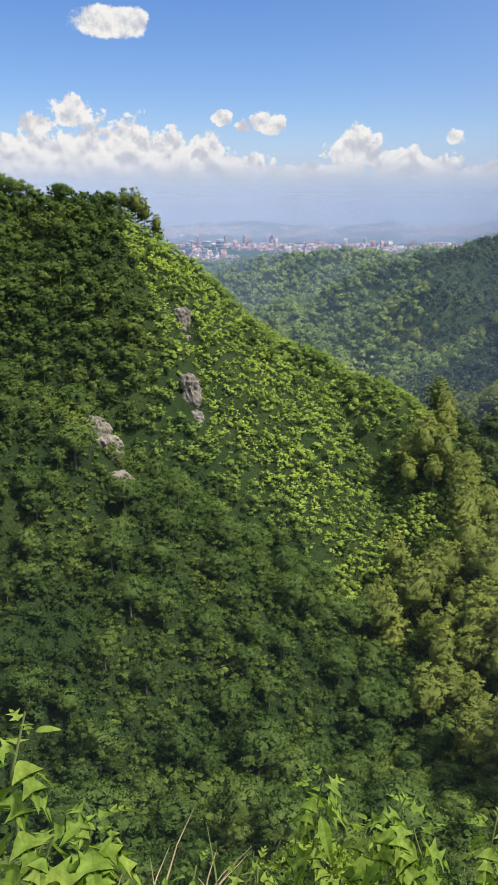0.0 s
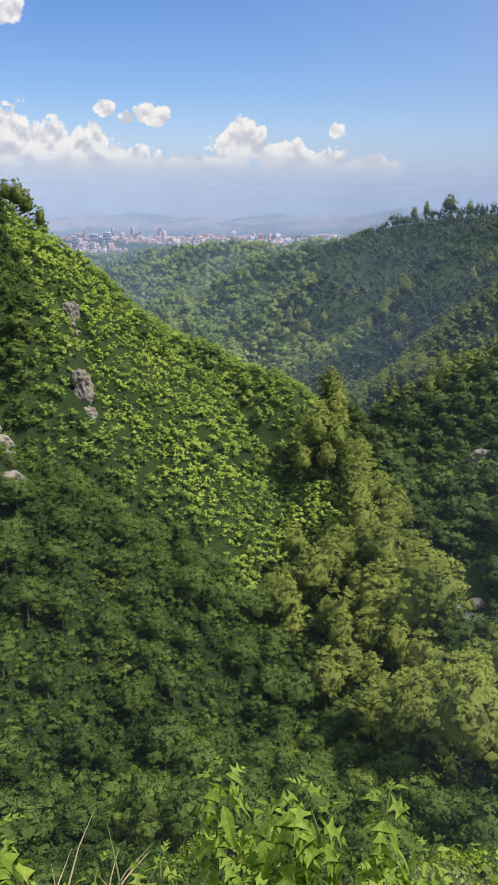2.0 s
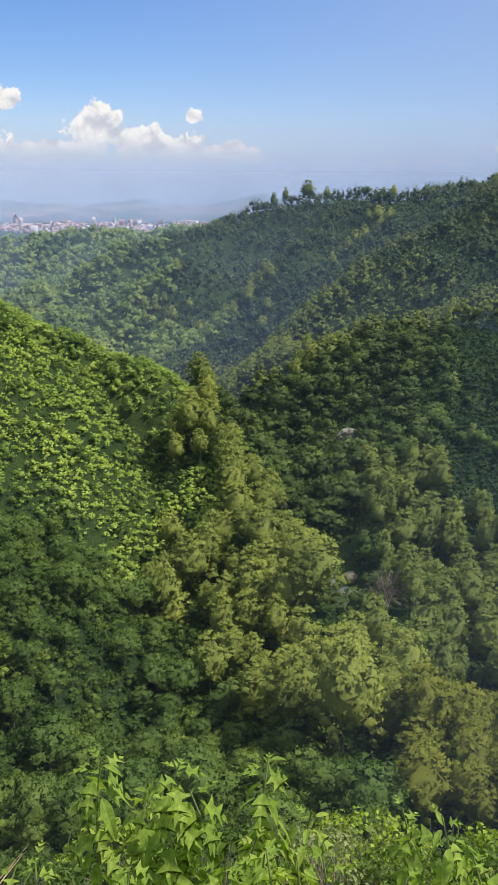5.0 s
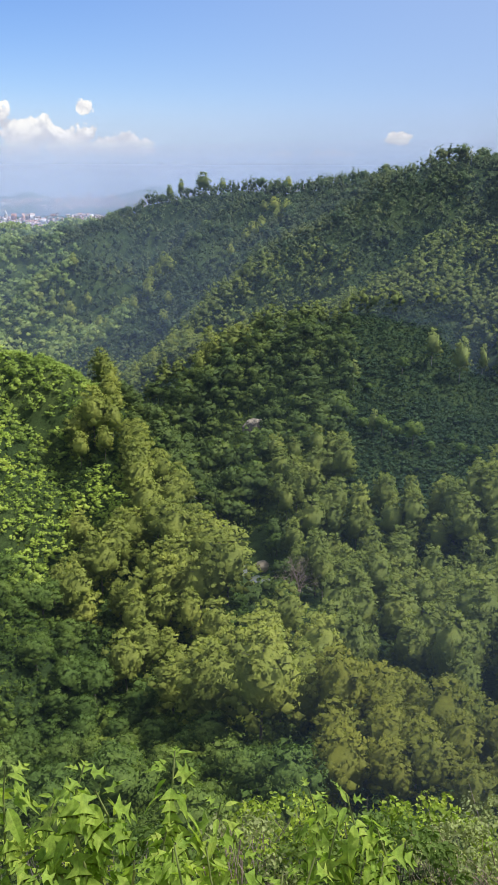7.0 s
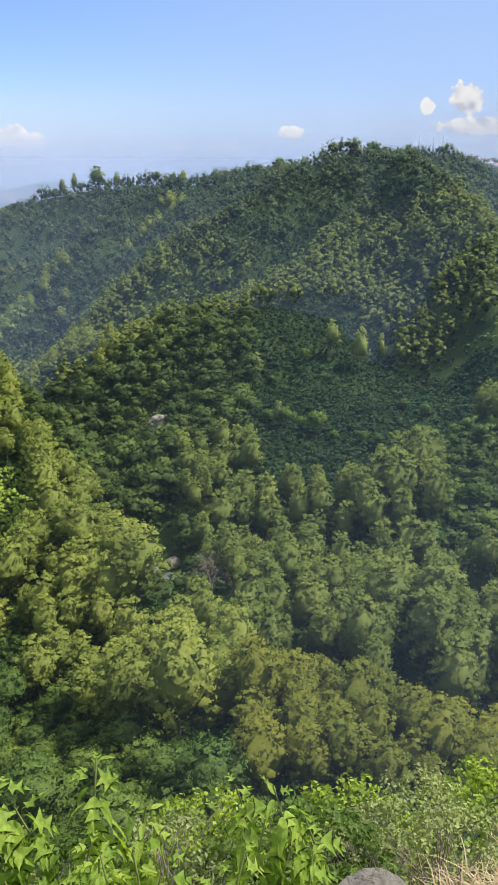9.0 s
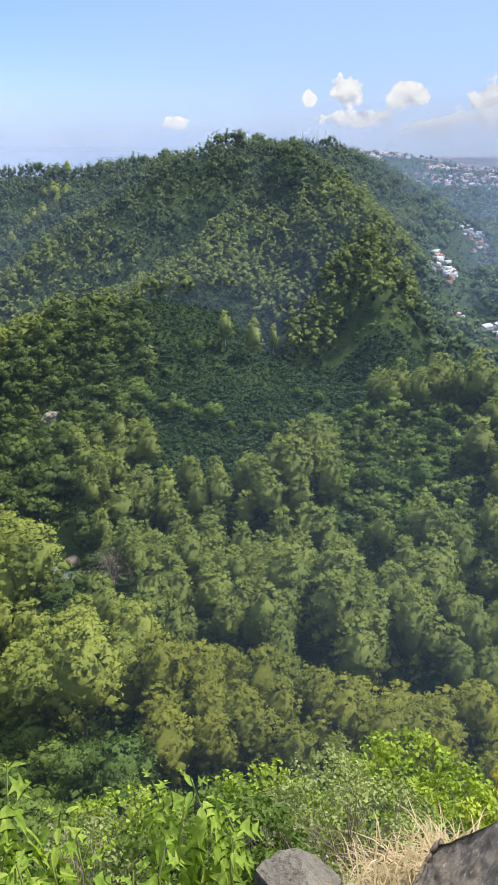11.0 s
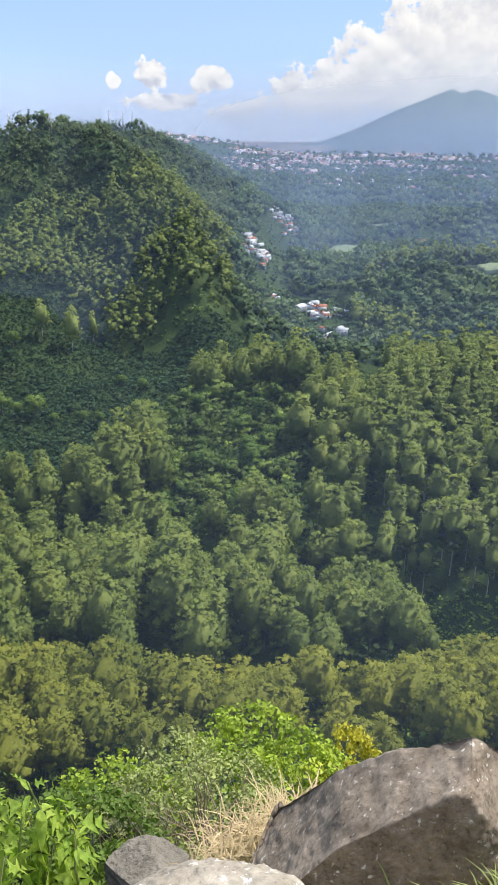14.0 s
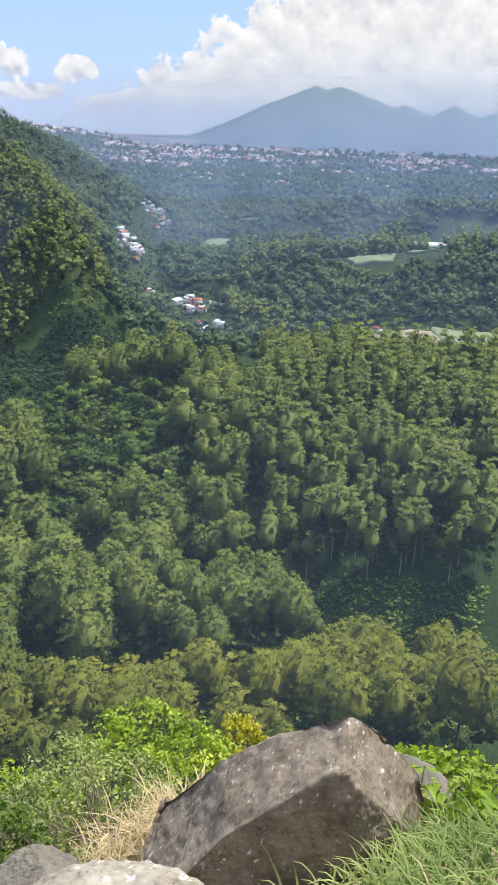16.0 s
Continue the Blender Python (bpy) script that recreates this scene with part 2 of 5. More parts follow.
# crests as azimuth, horizontal distance, height; then the fall to the sides
RIDGES = [
    ([(-112, 260, 30), (-112, 60, 8), (-95, 6, 0.6), (0, 0.6, 0.1), (110, 1.5, 0.1), (150, 40, 6), (150, 200, 20)], 0.86),
    ([(-60, 200, 15), (-38, 150, -14), (-17.5, 170, -37), (-13, 168, -48), (-9.5, 160, -62)], 0.95),
    ([(-45, 380, 40), (-30, 335, 15), (-17, 330, 4), (-11, 330, -1), (-6, 330, -25), (0, 335, -52), (4, 328, -62), (8, 320, -70), (12, 306, -77), (13.7, 300, -86), (15.3, 270, -91), (17.1, 235, -101), (20.7, 205, -105), (23.1, 175, -104), (26, 150, -101), (28, 130, -97)], 0.85),
    ([(36.8, 650, 2.5), (37.4, 560, -38)], 0.6),
    ([(36.8, 650, 2.5), (34, 680, -11), (30, 740, -18), (25.7, 800, -26), (21, 850, -31), (17.5, 860, -41), (14.5, 860, -57), (10, 850, -76), (6, 800, -94), (2.5, 720, -116)], 0.5),
    ([(36.8, 650, 2.5), (40.6, 640, -7), (44.3, 560, -21), (46.9, 500, -42), (48.2, 440, -62), (49.2, 380, -90)], 1.1),
    ([(38.4, 530, -58), (37.3, 500, -65), (34.5, 468, -70), (31.4, 445, -75), (29, 435, -80), (27.5, 430, -84), (25.5, 430, -90), (22.5, 430, -101), (19, 430, -117), (17, 420, -124)], 0.42),
    ([(39, 760, -4), (41, 900, 3), (44, 950, -1), (46.0, 1020, -14), (48, 1250, -38), (50, 1500, -75)], 0.55),
    ([(48, 275, -106), (50, 290, -93), (52.5, 298, -90), (56, 312, -103), (62, 330, -108), (72, 345, -108), (85, 380, -98)], 0.4),
    ([(61, 620, -100), (64, 590, -80), (75, 580, -72), (90, 600, -60)], 0.3),
    ([(62, 1050, -95), (68, 1000, -74), (75, 1000, -70), (95, 1100, -50)], 0.25),
    ([(43, 3500, 22), (45, 3500, 14), (48, 3500, 0), (51, 3650, -22)], 0.22),
    ([(18, 1100, -72), (8, 1300, -92), (1, 1400, -108), (-6, 1500, -135)], 0.3),
    ([(-40, 800, -20), (-14, 1200, -120), (-6, 1700, -165)], 0.3),
]
RIVER = [(75, 175), (60, 185), (40, 205), (30, 218), (24, 224), (20, 300), (16, 430), (10, 560), (7, 660), (3, 900), (0, 1200)]
FLOOR_R = [0, 150, 300, 600, 900, 1500, 2500, 3500, 4900]
FLOOR_CITY = [-104, -110, -118, -138, -142, -170, -200, -200, -165]
FLOOR_TOWN = [-106, -108, -104, -112, -112, -104, -90, -60, -14]


def hash2(ix, iy, seed):
    h = (ix * 374761393 + iy * 668265263 + seed * 974634777) & 0xFFFFFFFF
    h = ((h ^ (h >> 13)) * 1274126177) & 0xFFFFFFFF
    return ((h ^ (h >> 16)) & 0xFFFF) / 65535.0


def vnoise(x, y, seed=0):
    ix, iy = np.floor(x).astype(np.int64), np.floor(y).astype(np.int64)
    fx, fy = x - ix, y - iy
    fx, fy = fx * fx * (3 - 2 * fx), fy * fy * (3 - 2 * fy)
    a, b = hash2(ix, iy, seed), hash2(ix + 1, iy, seed)
    c, d = hash2(ix, iy + 1, seed), hash2(ix + 1, iy + 1, seed)
    return (a + (b - a) * fx) * (1 - fy) + (c + (d - c) * fx) * fy


def fbm(x, y, seed=0, octaves=4):
    s, amp = 0.0, 0.5
    for k in range(octaves):
        s = s + amp * (vnoise(x * 2 ** k, y * 2 ** k, seed + k) - 0.5)
        amp *= 0.5
    return s


def smooth(v, lo, hi):
    q = np.clip((v - lo) / (hi - lo), 0, 1)
    return q * q * (3 - 2 * q)


def ridge_height(x, y, pts, fall, soft):
    """The height that a crest line gives to the ground beside it."""
    best = np.full(x.shape, -1e9)
    for (ax, ay, ah), (bx, by, bh) in zip(pts, pts[1:]):
        dx, dy = bx - ax, by - ay
        q = np.clip(((x - ax) * dx + (y - ay) * dy) / (dx * dx + dy * dy), 0, 1)
        d = np.hypot(x - ax - q * dx, y - ay - q * dy)
        best = np.maximum(best, ah + q * (bh - ah) - fall * (np.sqrt(d * d + soft * soft) - soft))
    return best


def near_line(x, y, pts):
    """Least distance to a polyline of (x, y, z), and the height there."""
    best, zz = np.full(x.shape, 1e9), np.zeros(x.shape)
    for (ax, ay, ah), (bx, by, bh) in zip(pts, pts[1:]):
        dx, dy = bx - ax, by - ay
        q = np.clip(((x - ax) * dx + (y - ay) * dy) / (dx * dx + dy * dy), 0, 1)
        d = np.hypot(x - ax - q * dx, y - ay - q * dy)
        m = d < best
        best, zz = np.where(m, d, best), np.where(m, ah + q * (bh - ah), zz)
    return best, zz


# the lookout's own crag: a ledge, a cliff, then the long slope
CRAG_D = [0, 0.6, 1.4, 2.5, 5, 11, 40, 75, 110, 150, 900]
CRAG_DROP = [0, 0.3, 1.0, 2.2, 5.2, 12.5, 49, 72, 92, 120, 700]
RIDGE_XYZ = [([P(*p) for p in pts], s) for pts, s in RIDGES]
RIVER_XYZ = [P(a, r, 0) for a, r in RIVER]
# ribs and gullies down the wooded hills: their lines, height and half width
RIBS = [([P(a, r, 0) for a, r in line], h, w) for line, h, w in (
    (((24, 470), (29, 500), (33, 530), (36, 575)), -28, 26),
    (((26.0, 655), (24, 567), (21.0, 490)), 12, 32),
    (((21.8, 708), (20.2, 663), (17.4, 616), (13.3, 572)), 14, 34),
    (((14.2, 800), (12.2, 750), (8.9, 703)), 15, 36),
    (((24.6, 705), (22.3, 620), (18.8, 545), (15.5, 490)), -16, 28),
    (((18.0, 770), (16.2, 700), (12.5, 640)), -16, 30),
    (((41.5, 600), (43.0, 500), (43.5, 430)), 9, 22),
    (((39.5, 600), (40.5, 500), (41.0, 430)), -9, 20))]


def height(x, y):
    x, y = np.asarray(x, float), np.asarray(y, float)
    r, a = np.hypot(x, y), np.degrees(np.arctan2(x, y))
    w = smooth(a, 15, 45) * (a < 180)
    z = np.interp(r, FLOOR_R, FLOOR_CITY) * (1 - w) + np.interp(r, FLOOR_R, FLOOR_TOWN) * w
    back = smooth(np.abs(a - 25), 75, 120)
    z = z * (1 - back) + back * (-60)
    rough = smooth(r, 20, 150)
    wx = x + rough * 14 * fbm(x / 60, y / 60, 31)
    wy = y + rough * 14 * fbm(x / 60, y / 60, 47)
    terms = [z + 10 * rough * fbm(x / 90, y / 90, 3)]
    for k, (pts, s) in enumerate(RIDGE_XYZ):
        if k == 0:
            d, h = near_line(wx, wy, pts)
            terms.append(h - np.interp(d, CRAG_D, CRAG_DROP))
        else:
            terms.append(ridge_height(wx, wy, pts, s, 8.0))
    t = np.stack(terms)
    k = np.where(r < 30, 0.8, 5.0)
    top = t.max(0)
    z = top + k * np.log(np.exp((t - top) / k).sum(0))
    d, _ = near_line(x, y, RIVER_XYZ)
    z = z - 12 * np.exp(-(d / 16) ** 2) * smooth(r, 60, 160)
    for line, h, w in RIBS:
        d, _ = near_line(x, y, line)
        z = z + h * np.exp(-(d / w) ** 2)
    z = z + smooth(r, 280, 500) * (1 - smooth(r, 1500, 2200)) * (1 - 0.8 * smooth(a, 48, 54)) * 40 * (0.20 - np.abs(fbm(x / 95 + 0.6 * fbm(x / 70, y / 70, 91), y / 95, 57, 3)))
    z = z + rough * (9 * fbm(x / 45, y / 45, 11) + 5 * fbm(x / 13, y / 13, 17)) + (1 - rough) * 0.5 * fbm(x / 1.5, y / 1.5, 5)
    cleft = np.abs(fbm(x / 62, y / 62, 301, 3))
    z = z - smooth(r, 40, 60) * (1 - smooth(r, 330, 360)) * (1 - smooth(a, 28, 40)) * 4.5 * np.exp(-(cleft / 0.035) ** 2)
    return z


def mesh_object(name, verts, faces, mat, parent=None, shade_smooth=False):
    me = bpy.data.meshes.new(name)
    verts = np.asarray(verts, np.float32)
    soft_n = verts[:, 3:6] if verts.shape[1] == 6 else None
    verts = np.ascontiguousarray(verts[:, :3])
    faces = np.asarray(faces, np.int32)
    k = faces.shape[1]
    me.vertices.add(len(verts))
    me.vertices.foreach_set("co", verts.ravel())
    me.loops.add(faces.size)
    me.loops.foreach_set("vertex_index", faces.ravel())
    me.polygons.add(len(faces))
    me.polygons.foreach_set("loop_start", np.arange(0, faces.size, k, dtype=np.int32))
    me.polygons.foreach_set("loop_total", np.full(len(faces), k, np.int32))
    me.update(calc_edges=True)
    if shade_smooth:
        me.polygons.foreach_set("use_smooth", np.ones(len(faces), bool))
    if soft_n is not None:
        at = me.attributes.new("custom_normal", "FLOAT_VECTOR", "POINT")
        at.data.foreach_set("vector", np.ascontiguousarray(soft_n).ravel())
    for m in (mat if isinstance(mat, list) else [mat]):
        me.materials.append(m)
    ob = new(name, me)
    if parent is not None:
        ob.parent = parent
    return ob


RINGS = np.concatenate([np.linspace(0.002, 6, 25), np.geomspace(6.4, 1100, 210), np.geomspace(1125, 4850, 50)])
SPOKES = np.concatenate([np.arange(-180, -26, 3.0), np.arange(-26, 84, 0.4), np.arange(84, 180, 3.0)])
ga, gr = np.meshgrid(np.radians(SPOKES), RINGS, indexing="ij")
GX, GY = gr * np.sin(ga), gr * np.cos(ga)
GZ = height(GX, GY)
na, nr = GX.shape
idx = np.arange(na * nr).reshape(na, nr)
nxt = np.roll(idx, -1, axis=0)
quads = np.stack([idx[:, :-1], nxt[:, :-1], nxt[:, 1:], idx[:, 1:]], -1).reshape(-1, 4)
quads = quads[:, ::-1]
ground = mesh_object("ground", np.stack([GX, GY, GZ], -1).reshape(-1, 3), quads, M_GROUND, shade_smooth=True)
# Pale earth added round the lookout to bounce light onto the boulder's front
M_LEDGE = plain_material("bounce_earth", (0.22, 0.17, 0.11), (0.40, 0.34, 0.22), 4.0)
ground.data.materials.append(M_LEDGE)
ground.data.polygons.foreach_set("material_index", (gr + 2.6 * fbm(GX / 1.3, GY / 1.3, 61, 3) < 2.6)[:, :-1].ravel().astype(np.int32))
tagged(ground, "steep green valley floor, slopes and ridges under dense growth", "ground", kind="structure")

# the skyline of the bare ground as seen from the lookout, ring by ring
SKY = np.maximum.accumulate(np.arctan2(GZ - EYE, gr), axis=1)


def in_sight(x, y, top):
    a, r = np.degrees(np.arctan2(x, y)), np.hypot(x, y)
    ia = np.clip(np.searchsorted(SPOKES, a), 0, na - 1)
    ir = np.clip(np.searchsorted(RINGS, r) - 2, 0, nr - 1)
    return np.arctan2(top - EYE, r) > SKY[ia, ir] - 0.002


def scatter(step, r0, r1, a0=-20, a1=80, seed=0):
    """Jittered grid of places within a sector of the plan."""
    g = np.random.default_rng(seed)
    n = int(r1 / step) + 1
    i, j = np.meshgrid(np.arange(-n, n + 1), np.arange(-n, n + 1))
    x = (i + g.uniform(-0.5, 0.5, i.shape)).ravel() * step
    y = (j + g.uniform(-0.5, 0.5, i.shape)).ravel() * step
    r, a = np.hypot(x, y), np.degrees(np.arctan2(x, y))
    m = (r >= r0) & (r < r1) & (a > a0) & (a < a1)
    return x[m], y[m]


# ---- plants: templates ----
def cards(g, centres, normals, size):
    """Folded leaf sprays, two triangles each."""
    n = len(centres)
    up = g.normal(size=(n, 3))
    u = np.cross(normals, up)
    u /= np.linalg.norm(u, axis=1)[:, None] + 1e-9
    v = np.cross(normals, u)
    s = size * g.uniform(0.6, 1.3, (n, 1))
    w = s * g.uniform(0.5, 0.9, (n, 1))
    f = normals * s * g.uniform(0.05, 0.35, (n, 1))
    q = np.stack([centres - u * s, centres - v * w + f, centres + u * s, centres + v * w + f], 1)
    o = (np.arange(n) * 4)[:, None, None]
    return q.reshape(-1, 3), (np.array([(0, 1, 2), (0, 2, 3)])[None] + o).reshape(-1, 3)


PHI = (1 + 5 ** 0.5) / 2
ICO_V = np.array([(-1, PHI, 0), (1, PHI, 0), (-1, -PHI, 0), (1, -PHI, 0), (0, -1, PHI), (0, 1, PHI), (0, -1, -PHI), (0, 1, -PHI), (PHI, 0, -1), (PHI, 0, 1), (-PHI, 0, -1), (-PHI, 0, 1)]) / math.sqrt(1 + PHI * PHI)
ICO_F = np.array([(0, 11, 5), (0, 5, 1), (0, 1, 7), (0, 7, 10), (0, 10, 11), (1, 5, 9), (5, 11, 4), (11, 10, 2), (10, 7, 6), (7, 1, 8), (3, 9, 4), (3, 4, 2), (3, 2, 6), (3, 6, 8), (3, 8, 9), (4, 9, 5), (2, 4, 11), (6, 2, 10), (8, 6, 7), (9, 8, 1)])


def fine(v, f):
    """Each triangle parted into four, rounded out to the ball."""
    mids, vs, fs = {}, [tuple(q) for q in v], []

    def mid(a, b):
        k = (min(a, b), max(a, b))
        if k not in mids:
            m_ = (np.array(vs[a]) + np.array(vs[b])) / 2
            vs.append(tuple(m_ / np.linalg.norm(m_)))
            mids[k] = len(vs) - 1
        return mids[k]
    for a, b, c in f:
        ab, bc, ca = mid(a, b), mid(b, c), mid(c, a)
        fs += [(a, ab, ca), (b, bc, ab), (c, ca, bc), (ab, bc, ca)]
    return np.array(vs), np.array(fs)


ICO2_V, ICO2_F = fine(ICO_V, ICO_F)


OCT_V = np.array([(1, 0, 0), (-1, 0, 0), (0, 1, 0), (0, -1, 0), (0, 0, 1), (0, 0, -1)], float)
OCT_F = np.array([(0, 2, 4), (2, 1, 4), (1, 3, 4), (3, 0, 4), (2, 0, 5), (1, 2, 5), (3, 1, 5), (0, 3, 5)])


def sprays(g, centres, normals, size):
    """Single pointed leaf sprays, one triangle each."""
    n = len(centres)
    u = np.cross(normals, g.normal(size=(n, 3)))
    u /= np.linalg.norm(u, axis=1)[:, None] + 1e-9
    v = np.cross(normals, u)
    s = size * g.uniform(0.6, 1.35, (n, 1))
    w = s * g.uniform(0.45, 0.8, (n, 1))
    q = np.stack([centres + u * s, centres - u * s * 0.6 + v * w, centres - u * s * 0.6 - v * w], 1)
    return q.reshape(-1, 3), np.arange(3 * n).reshape(n, 3)


def unit(v):
    return v / (np.linalg.norm(v, axis=1)[:, None] + 1e-9)


def crown(seed, clumps, per, size, shape, squash=0.75, heart=0.74, body=0.7):
    """Boughs as small leafy mounds round a lumpy inner body, each wrapped in leaf sprays and shaded as a soft mass. shape(g, t) gives a bough's centre and radius."""
    g = np.random.default_rng(seed)
    tufts = [shape(g, (k + 0.5) / clumps) for k in range(clumps)]
    cs = np.array([c for c, _ in tufts])
    mid = np.array((cs[:, 0].mean(), cs[:, 1].mean(), 0.6 * cs[:, 2].min() + 0.4 * cs[:, 2].max()))
    bv, bf = (ICO_V, ICO_F) if clumps < 30 else (ICO2_V, ICO2_F)
    reach = np.sort((cs - mid) @ bv.T, axis=0)[-2]
    hv = mid + bv * (body * reach * g.uniform(0.82, 1.12, len(bv)))[:, None]
    out = [(np.hstack([hv, unit(bv + np.array((0, 0, 0.25)) + 0.12 * g.normal(size=bv.shape))]), bf)] if clumps > 3 else []
    if clumps > 3:
        # loose leaf sprays over the body between the boughs
        n = 4 * clumps
        q = g.dirichlet((1, 1, 1), n)[:, :, None]
        c = (hv[bf[g.integers(0, len(bf), n)]] * q).sum(1) - mid
        d = unit(c)
        sv, sf = sprays(g, mid + c * g.uniform(1.0, 1.32, (n, 1)), unit(d + 0.5 * g.normal(size=d.shape)), size * 1.35)
        out.append((np.hstack([sv, np.repeat(unit(d + np.array((0, 0, 0.3)) + 0.14 * g.normal(size=d.shape)), 3, axis=0)]), sf))
    for c, rad in tufts:
        o = unit((c - mid)[None])[0] * 0.8 + np.array((0, 0, 0.25))
        flat = np.array((1, 1, squash))
        turn = g.uniform(0, 2 * math.pi)
        w = np.stack([OCT_V[:, 0] * math.cos(turn) - OCT_V[:, 1] * math.sin(turn), OCT_V[:, 0] * math.sin(turn) + OCT_V[:, 1] * math.cos(turn), OCT_V[:, 2]], -1)
        out.append((np.hstack([c + w * rad * heart * flat * g.uniform(0.72, 1.12, (len(w), 1)), unit(0.42 * w + o + 0.1 * g.normal(size=w.shape))]), OCT_F))
        d = unit(g.normal(size=(per, 3)) + 0.5 * o)
        d[:, 2] = np.where(d[:, 2] < -0.3, -d[:, 2], d[:, 2])
        nn = d + g.normal(size=(per, 3)) * 0.45
        sv, sf = sprays(g, c + d * rad * flat * g.uniform(0.62, 1.25, (per, 1)), unit(nn), size)
        soft = unit(0.45 * d + o + 0.1 * g.normal(size=(per, 3)))
        out.append((np.hstack([sv, np.repeat(soft, 3, axis=0)]), sf))
    return merge(*out)


def pine_shape(g, t):
    """Broad and blunt-topped, its boughs in loose tiers."""
    a = g.uniform(0, 2 * math.pi)
    tier = math.floor(t * 7) / 7
    q = 0.75 * t + 0.25 * tier
    rr = 0.255 * (1.02 - q) ** 0.5 * g.uniform(0.45, 1.1) + 0.01
    return np.array([rr * math.cos(a), rr * math.sin(a), 0.27 + 0.68 * q - 0.10 * rr]), (0.062 - 0.02 * t) * g.uniform(0.55, 1.45)


def slim_shape(g, t):
    """Slender, with boughs in ragged knots up a long bare trunk."""
    a = g.uniform(0, 2 * math.pi)
    q = (math.floor(t * 6) + g.uniform(0.2, 0.8)) / 6
    rr = (0.125 * (1.05 - q) ** 0.35) * g.uniform(0.3, 1.15)
    return np.array([rr * math.cos(a), rr * math.sin(a), 0.34 + 0.62 * q]), (0.062 - 0.015 * q) * g.uniform(0.7, 1.3)


def feather_shape(g, t):
    a = g.uniform(0, 2 * math.pi)
    rr = 0.275 * math.sin(math.pi * (0.2 + 0.77 * t)) ** 0.7 * g.uniform(0.5, 1.1)
    return np.array([rr * math.cos(a), rr * math.sin(a), 0.26 + 0.68 * t]), (0.068 - 0.021 * t) * g.uniform(0.55, 1.45)


def broad_shape(g, t):
    a, b = g.uniform(0, 2 * math.pi), -0.3 + 1.25 * t
    rr = 0.36 * math.sqrt(max(0.03, 1 - b * b)) * g.uniform(0.55, 1.12)
    return np.array([rr * math.cos(a), rr * math.sin(a), 0.55 + 0.34 * b]), 0.11 * g.uniform(0.7, 1.35)


def shrub_shape(g, t):
    a = g.uniform(0, 2 * math.pi)
    rr = 0.58 * math.sqrt(max(0.03, 1 - t * t)) * g.uniform(0.35, 1.1)
    return np.array([rr * math.cos(a), rr * math.sin(a), 0.08 + 0.56 * t]), 0.2 * g.uniform(0.7, 1.35)


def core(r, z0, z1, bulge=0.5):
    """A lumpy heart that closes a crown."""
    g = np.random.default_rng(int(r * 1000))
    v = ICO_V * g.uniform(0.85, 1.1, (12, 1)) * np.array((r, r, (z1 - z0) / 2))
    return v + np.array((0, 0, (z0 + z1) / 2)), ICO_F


def tris(f):
    f = np.asarray(f)
    return f if f.shape[1] == 3 else np.concatenate([f[:, [0, 1, 2]], f[:, [0, 2, 3]]])


def stem(r, z1, lean=0.0, limbs=0, seed=0):
    """Tapered trunk, with limbs, as quads; unit height."""
    g = np.random.default_rng(seed)
    vs, fs = [], []

    def tube(a, b, ra, rb, sides=5):
        a, b = np.array(a, float), np.array(b, float)
        w = b - a
        w = w / np.linalg.norm(w)
        u = np.cross(w, (0.31, 0.95, 0.05))
        u /= np.linalg.norm(u)
        v = np.cross(w, u)
        o = len(vs)
        for c, rr in ((a, ra), (b, rb)):
            for k in range(sides):
                t = 2 * math.pi * k / sides
                vs.append(c + rr * (u * math.cos(t) + v * math.sin(t)))
        for k in range(sides):
            fs.append((o + k, o + (k + 1) % sides, o + sides + (k + 1) % sides, o + sides + k))

    mid = (lean * 0.4, 0, z1 * 0.5)
    tube((0, 0, -0.08), mid, r, r * 0.7)
    tube(mid, (lean, 0, z1), r * 0.7, r * 0.2)
    for k in range(limbs):
        t = g.uniform(0.35, 0.9)
        a = g.uniform(0, 2 * math.pi)
        z = z1 * t
        ln = 0.13 * g.uniform(0.6, 1.2)
        tube((lean * t, 0, z), (lean * t + ln * math.cos(a), ln * math.sin(a), z + ln * 0.5), r * 0.35, r * 0.1, 4)
    return np.array(vs), np.array(fs)


def merge(*parts):
    v, f, o = [], [], 0
    for a, b in parts:
        a = np.asarray(a, float)
        if a.shape[1] == 3 and any(np.shape(q)[1] == 6 for q, _ in parts):
            a = np.hstack([a, unit(a * np.array((1, 1, 0)) + np.array((0, 0, 0.002)))])
        v.append(a)
        f.append(tris(b) + o)
        o += len(a)
    return np.concatenate(v), np.concatenate(f)


